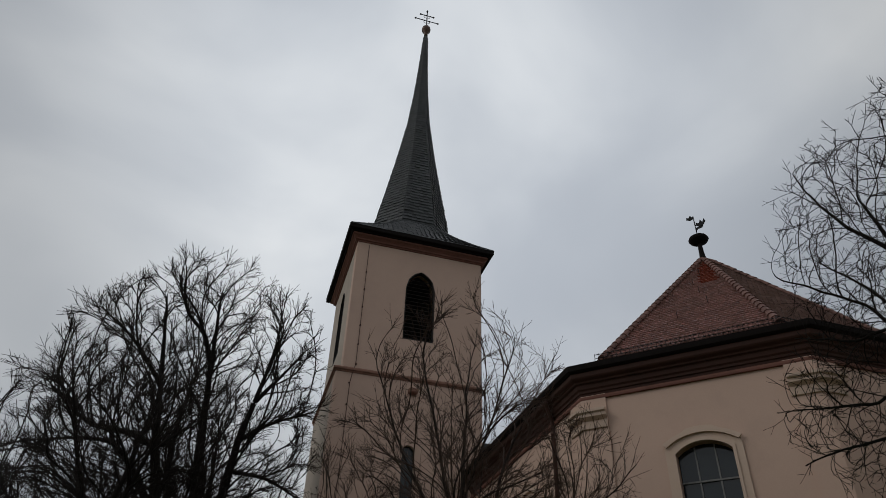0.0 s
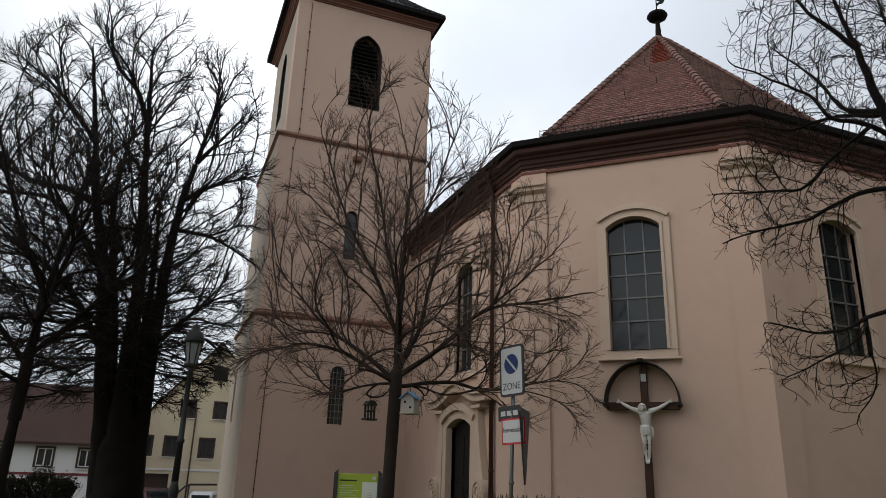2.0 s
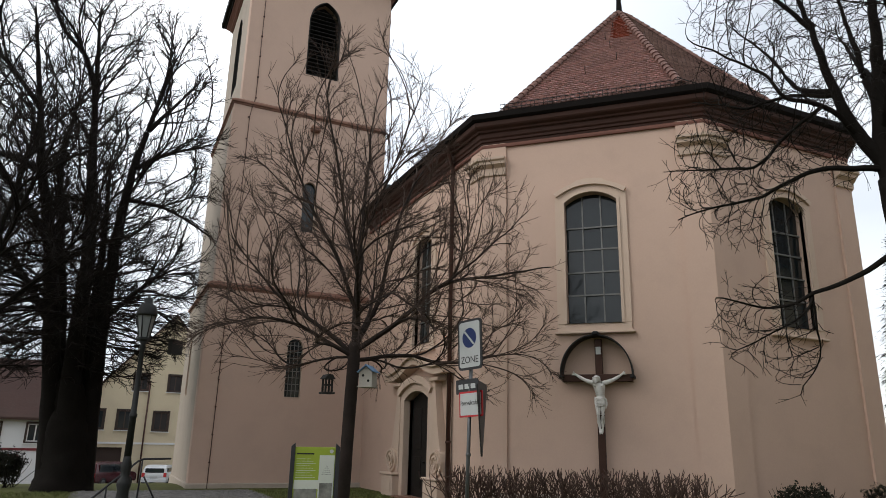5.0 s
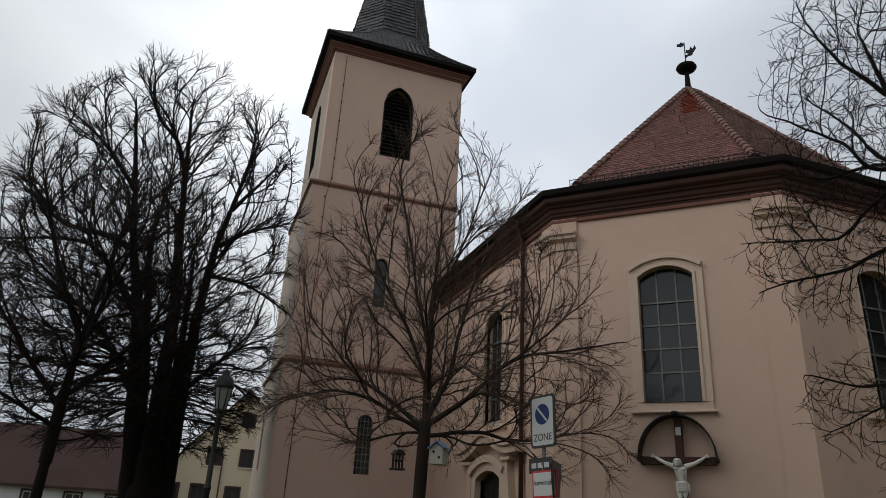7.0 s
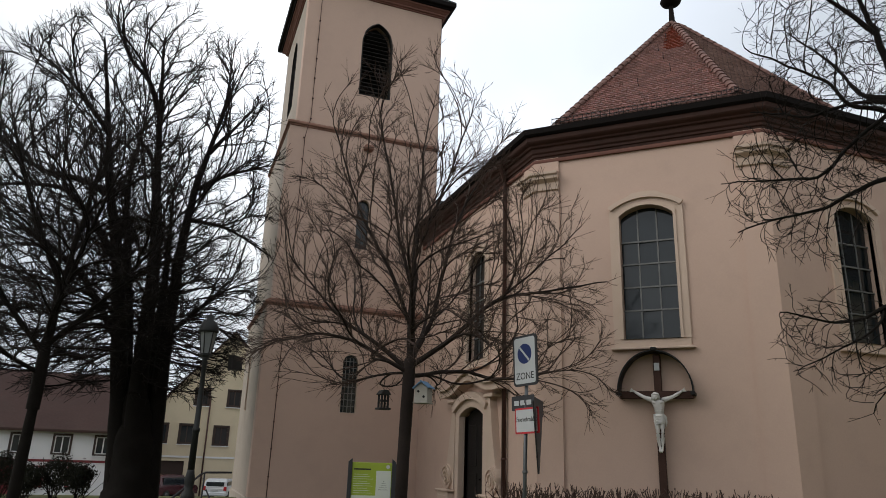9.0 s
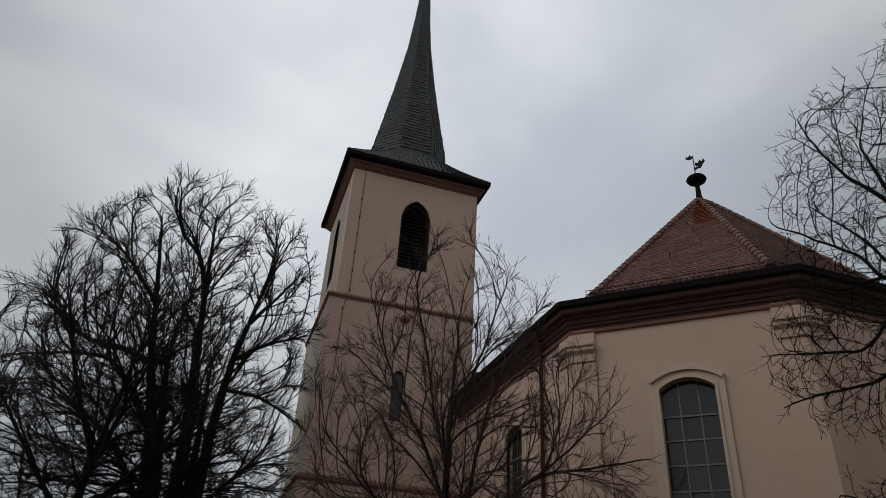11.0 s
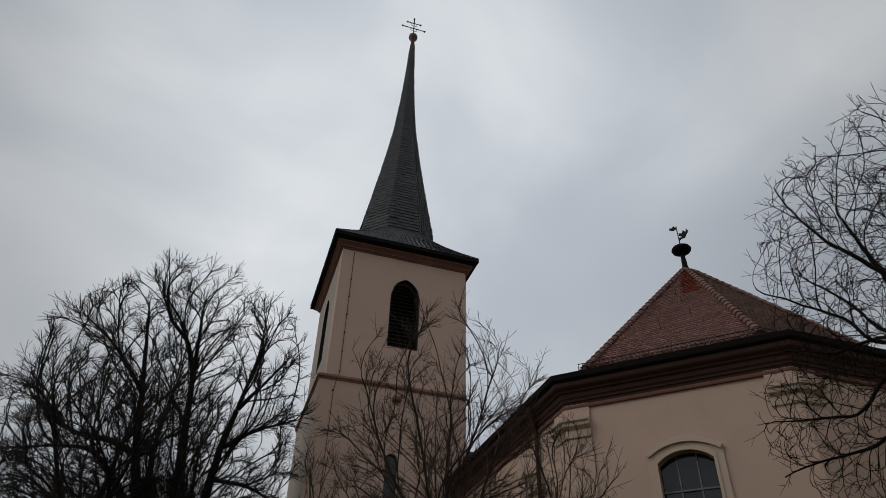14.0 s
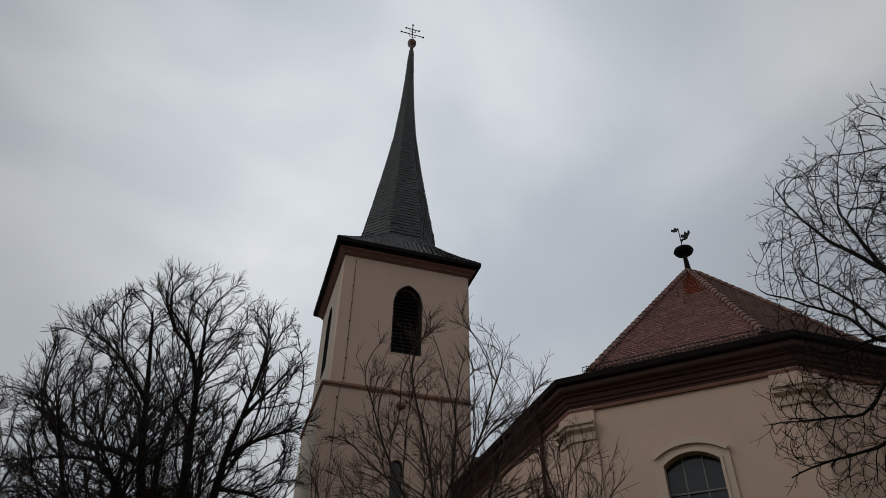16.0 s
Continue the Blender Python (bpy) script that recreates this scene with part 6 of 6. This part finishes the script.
# ---- parked cars, seen from behind ----
def car(name, label, m, paint, h):
    c = thing(name, label, "car", m)
    side = [(-2.1, 0.35), (2.1, 0.35), (2.15, 0.75), (1.95, 0.95), (1.1, 1.02), (0.5, h - 0.04), (-1.4, h), (-1.95, h - 0.12), (-2.12, 0.9)]
    bm = plate([(a, z) for a, z in side], -0.86, 0.86)
    for v in bm.verts:
        if v.co.z > 1.0:
            v.co.y *= 0.84
    bmesh.ops.bevel(bm, geom=bm.edges[:], offset=0.05, segments=2, affect="EDGES")
    body = part("body", bm, paint, c)
    part("rear_window", box((-2.12, -0.62, 1.0), (-1.98, 0.62, h - 0.2), 0.03), CAR_GLASS, c)
    for s in (-1, 1):
        part("side_window", box((-1.7, s * 0.80 - 0.03, 1.02), (0.55, s * 0.80 + 0.03, h - 0.2), 0.02), CAR_GLASS, c)
        part("tail_light", box((-2.16, s * 0.72 - 0.1, 0.72), (-2.06, s * 0.72 + 0.1, 1.0), 0.02), SIGN_RED, c)
        for x in (-1.3, 1.35):
            bw = lathe([(0.20, -0.1), (0.31, -0.1), (0.33, -0.06), (0.33, 0.06), (0.31, 0.1), (0.20, 0.1)], 18)
            bw.transform(Matrix.Translation((x, s * 0.80, 0.33)) @ pose(0, 0, 0, 90, 0, 0))
            wheel = part("wheel", bw, RUBBER, c)
            br = lathe([(0.05, -0.105), (0.2, -0.105), (0.2, 0.105), (0.05, 0.105)], 12)
            br.transform(Matrix.Translation((x, s * 0.80, 0.33)) @ pose(0, 0, 0, 90, 0, 0))
            part("rim", br, STEEL, wheel)
    part("bumper", box((-2.2, -0.84, 0.36), (-2.08, 0.84, 0.62), 0.04), paint, c)
    part("number_plate", box((-2.215, -0.26, 0.66), (-2.17, 0.26, 0.77)), SIGN_WHITE, c)
    return c


car("van", "dark red van parked before the yellow house", Matrix.Translation((0.6, 56.4, ground_height(0, 56.4) + 0.02)) @ pose(0, 0, 0, 0, 0, 50), CAR_RED, 1.72)
car("car", "small white car parked beside the tower corner", Matrix.Translation((4.15, 56.6, ground_height(4, 56.6) + 0.02)) @ pose(0, 0, 0, 0, 0, 75), CAR_WHITE, 1.5)

# ---- street side behind the eye, seen mirrored in the panes; plus a shading house ----
for x, y, turn in ((-13.0, -12.0, 40), (-19.0, -7.0, 160), (-8.0, -17.0, 280)):
    copy_thing(young_lime, Matrix.Translation((x, y, 0)) @ pose(0, 0, 0, 0, 0, turn) @ Matrix.Translation(-YB))
row = thing("row_house", "plain rendered row house across the street", "house")
part("wall", box((-40, -34.0, 0), (10, -26.0, 6.0)), HOUSE_YELLOW, row)
rb = bmesh.new()
add_plate(rb, [(-34.6, 5.9), (-25.4, 5.9), (-30, 10.5)], -10.6, 40.6)
rb.transform(pose(0, 0, 0, 0, 0, 90))
part("roof", rb, HOUSE_ROOF, row)
# unseen house added at the right, to shade the choir's end wall
sky_blocker = thing("row_house", "added unseen house that blocks sky light from the choir end wall", "house")
part("wall", box((14.6, -14.0, 0), (30.0, 3.6, 9.0)), HOUSE_YELLOW, sky_blocker)
part("roof", plate([(14.1, 8.9), (30.5, 8.9), (22.3, 15.0)], -14.5, 4.1), HOUSE_ROOF, sky_blocker)

# ---- lawn blades and cobbles ----
rng = random.Random(17)
gv, gf = [], []
for _ in range(26000):
    x, y = rng.uniform(-7.5, 8.3), 14.5 + 9.6 * rng.random() ** 0.7
    if -0.4 < x < 4.4 and 19.2 < y < 24.1:
        continue
    h, a = rng.uniform(0.025, 0.075), rng.uniform(0, 6.28)
    k = len(gv)
    dx, dy = 0.012 * math.cos(a), 0.012 * math.sin(a)
    gv += [(x - dx, y - dy, 0), (x + dx, y + dy, 0), (x + rng.gauss(0, 0.03), y + rng.gauss(0, 0.03), h)]
    gf.append((k, k + 1, k + 2))
tagged(raw("grass", gv, gf, BLADE), "short worn winter grass on the churchyard lawn", "grass", kind="stuff")
cv, cf = [], []
for j in range(38):
    for i in range(38):
        x, y = -0.5 + 0.132 * i + 0.066 * (j % 2), 19.1 + 0.132 * j
        s, t = 0.058, 0.022 + rng.uniform(0.0, 0.018)
        k = len(cv)
        cv += [(x - s, y - s, 0), (x + s, y - s, 0), (x + s, y + s, 0), (x - s, y + s, 0), (x - s * 0.75, y - s * 0.75, t), (x + s * 0.75, y - s * 0.75, t), (x + s * 0.75, y + s * 0.75, t), (x - s * 0.75, y + s * 0.75, t)]
        cf += [(k + 4, k + 5, k + 6, k + 7)] + [(k + e, k + (e + 1) % 4, k + 4 + (e + 1) % 4, k + 4 + e) for e in range(4)]
tagged(raw("cobble_cover", cv, cf, PAVING, bpy.data.objects["pavement"]), kind="stuff")

# ---- roof tiles of the choir ----
TW, TR = 0.185, 0.155
ARC = [(-0.088, 0.035), (-0.06, 0.008), (0.0, -0.005), (0.06, 0.008), (0.088, 0.035)]
tile_v = [(x, y, 0.060) for x, y in ARC] + [(0.088, 0.20, 0.010), (-0.088, 0.20, 0.010)] + [(x, y, 0.012) for x, y in ARC]
tile_f = [(0, 1, 2, 3, 4, 5, 6)] + [(7 + i, 8 + i, 1 + i, i) for i in range(4)] + [(7, 0, 6), (4, 11, 5)]
tile_mesh = bpy.data.meshes.new("tile")
tile_mesh.from_pydata(tile_v, [], tile_f)
tile_mesh.materials.append(TILE)
tile_mesh.materials.append(TILE_EDGE)
EDGE_FACES = (1, 2, 3, 4)
for e in EDGE_FACES:
    tile_mesh.polygons[e].material_index = 1


def tile_slope(p, q, apex, owner, mat, singles, seed, rust):
    rng = random.Random(seed)
    p, q, apex = Vector(p), Vector(q), Vector(apex)
    u = (q - p).normalized()
    mid = p + u * (apex - p).dot(u)
    w = (apex - mid).normalized()
    n = u.cross(w)
    height, span, foot = (apex - mid).length, (q - p).length, (apex - p).dot(u)
    jv, jf, rv, rf = [], [], [], []
    rows = int(height / TR)
    made = 0
    for j in range(rows):
        z = j * TR
        left, right = foot * z / height, span - (span - foot) * z / height
        i0, i1 = math.floor(left / TW), math.ceil(right / TW)
        for i in range(i0, i1 + 1):
            x = (i + 0.5 * (j % 2)) * TW
            if not left - 0.02 < x < right + 0.02:
                continue
            o = p + u * (x + rng.gauss(0, 0.004)) + w * z + n * rng.uniform(0.0, 0.012)
            m = Matrix(((u.x, w.x, n.x, o.x), (u.y, w.y, n.y, o.y), (u.z, w.z, n.z, o.z), (0, 0, 0, 1))) @ pose(0, 0, 0, rng.gauss(0, 0.8), rng.gauss(0, 0.8), rng.gauss(0, 0.9))
            rusty = rust and z > height * 0.62 and abs(x - foot - 0.12) < 0.16 + 0.25 * (1 - z / height) + rng.gauss(0, 0.07)
            if made < singles and not rusty and j < 18:
                ob = new("tile", tile_mesh)
                ob.parent = owner
                ob.matrix_basis = m
                made += 1
                continue
            tv, tf = (rv, rf) if rusty else (jv, jf)
            k = len(tv)
            tv += [m @ Vector(v) for v in tile_v]
            tf += [tuple(k + e for e in f) for f in tile_f]
    cover = tagged(raw("tile_cover", jv, jf, mat, owner), kind="stuff")
    cover.data.materials.append(TILE_EDGE)
    for k, face in enumerate(cover.data.polygons):
        if k % len(tile_f) in EDGE_FACES:
            face.material_index = 1
    if rv:
        tagged(raw("rusty_tile_cover", rv, rf, TILE_RUST, owner, "rust-stained tiles below the finial"), kind="stuff")


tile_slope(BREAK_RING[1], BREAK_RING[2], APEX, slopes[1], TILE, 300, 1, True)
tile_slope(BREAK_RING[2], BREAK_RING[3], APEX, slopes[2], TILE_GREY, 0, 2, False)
ridge_mesh = bpy.data.meshes.new("ridge_tile")
rv, rf = [], []
for k, (y, r) in enumerate(((0.0, 0.145), (0.36, 0.105))):
    for i in range(8):
        a = math.pi * i / 7
        rv.append((r * math.cos(a), y, r * 0.85 * math.sin(a)))
for i in range(7):
    rf.append((i, i + 1, 9 + i, 8 + i))
rf.append(tuple(range(7, -1, -1)))
ridge_mesh.from_pydata(rv, [], rf)
ridge_mesh.materials.append(RIDGE)
for i, owner in ((1, slopes[1]), (2, slopes[1]), (3, slopes[2])):
    a, b = Vector(BREAK_RING[i]), Vector(APEX)
    d = (b - a).normalized()
    sx = d.cross(Vector((0, 0, 1))).normalized()
    up = sx.cross(d)
    count = int((b - a).length / 0.30)
    for k in range(count):
        o = a + d * (0.30 * k) + up * 0.045
        ob = new("ridge_tile", ridge_mesh)
        ob.parent = owner
        ob.matrix_basis = Matrix(((sx.x, d.x, up.x, o.x), (sx.y, d.y, up.y, o.y), (sx.z, d.z, up.z, o.z), (0, 0, 0, 1))) @ pose(0, 0, 0, random.gauss(0, 1), 0, random.gauss(0, 1))

# snow guard along the break of the roof
guard = bmesh.new()
for i in (1, 2):
    a, b = Vector(BREAK_RING[i]), Vector(BREAK_RING[i + 1])
    out = Vector((a.y - b.y, b.x - a.x, 0)).normalized()
    out = out if out.dot(Vector((AX, 17.75, 0)) - a) < 0 else -out
    a, b = a + out * 0.12 + (a - b).normalized() * 0.2, b + out * 0.12
    for z in (0.03, 0.15):
        add_tube(guard, [a + Vector((0, 0, z)), b + Vector((0, 0, z))], 0.012, 5)
    n = int((b - a).length / 0.13)
    for k in range(n + 1):
        p = a.lerp(b, k / n)
        add_tube(guard, [p + Vector((0, 0, -0.06)), p + Vector((0, 0, 0.18))], 0.009, 4)
part("snow_guard", guard, IRON, church, "black metal snow guard")
# roof hooks
for f, g in ((0.25, 0.35), (0.5, 0.6), (0.62, 0.3), (0.35, 0.72), (0.75, 0.5)):
    base = Vector(BREAK_RING[1]).lerp(Vector(BREAK_RING[2]), g * (1 - f) + 0.5 * f).lerp(Vector(APEX), f)
    part("roof_hook", tube([base, base + Vector((-0.1, -0.1, 0.06)), base + Vector((-0.12, -0.12, 0.22))], 0.012, 5), IRON, church)
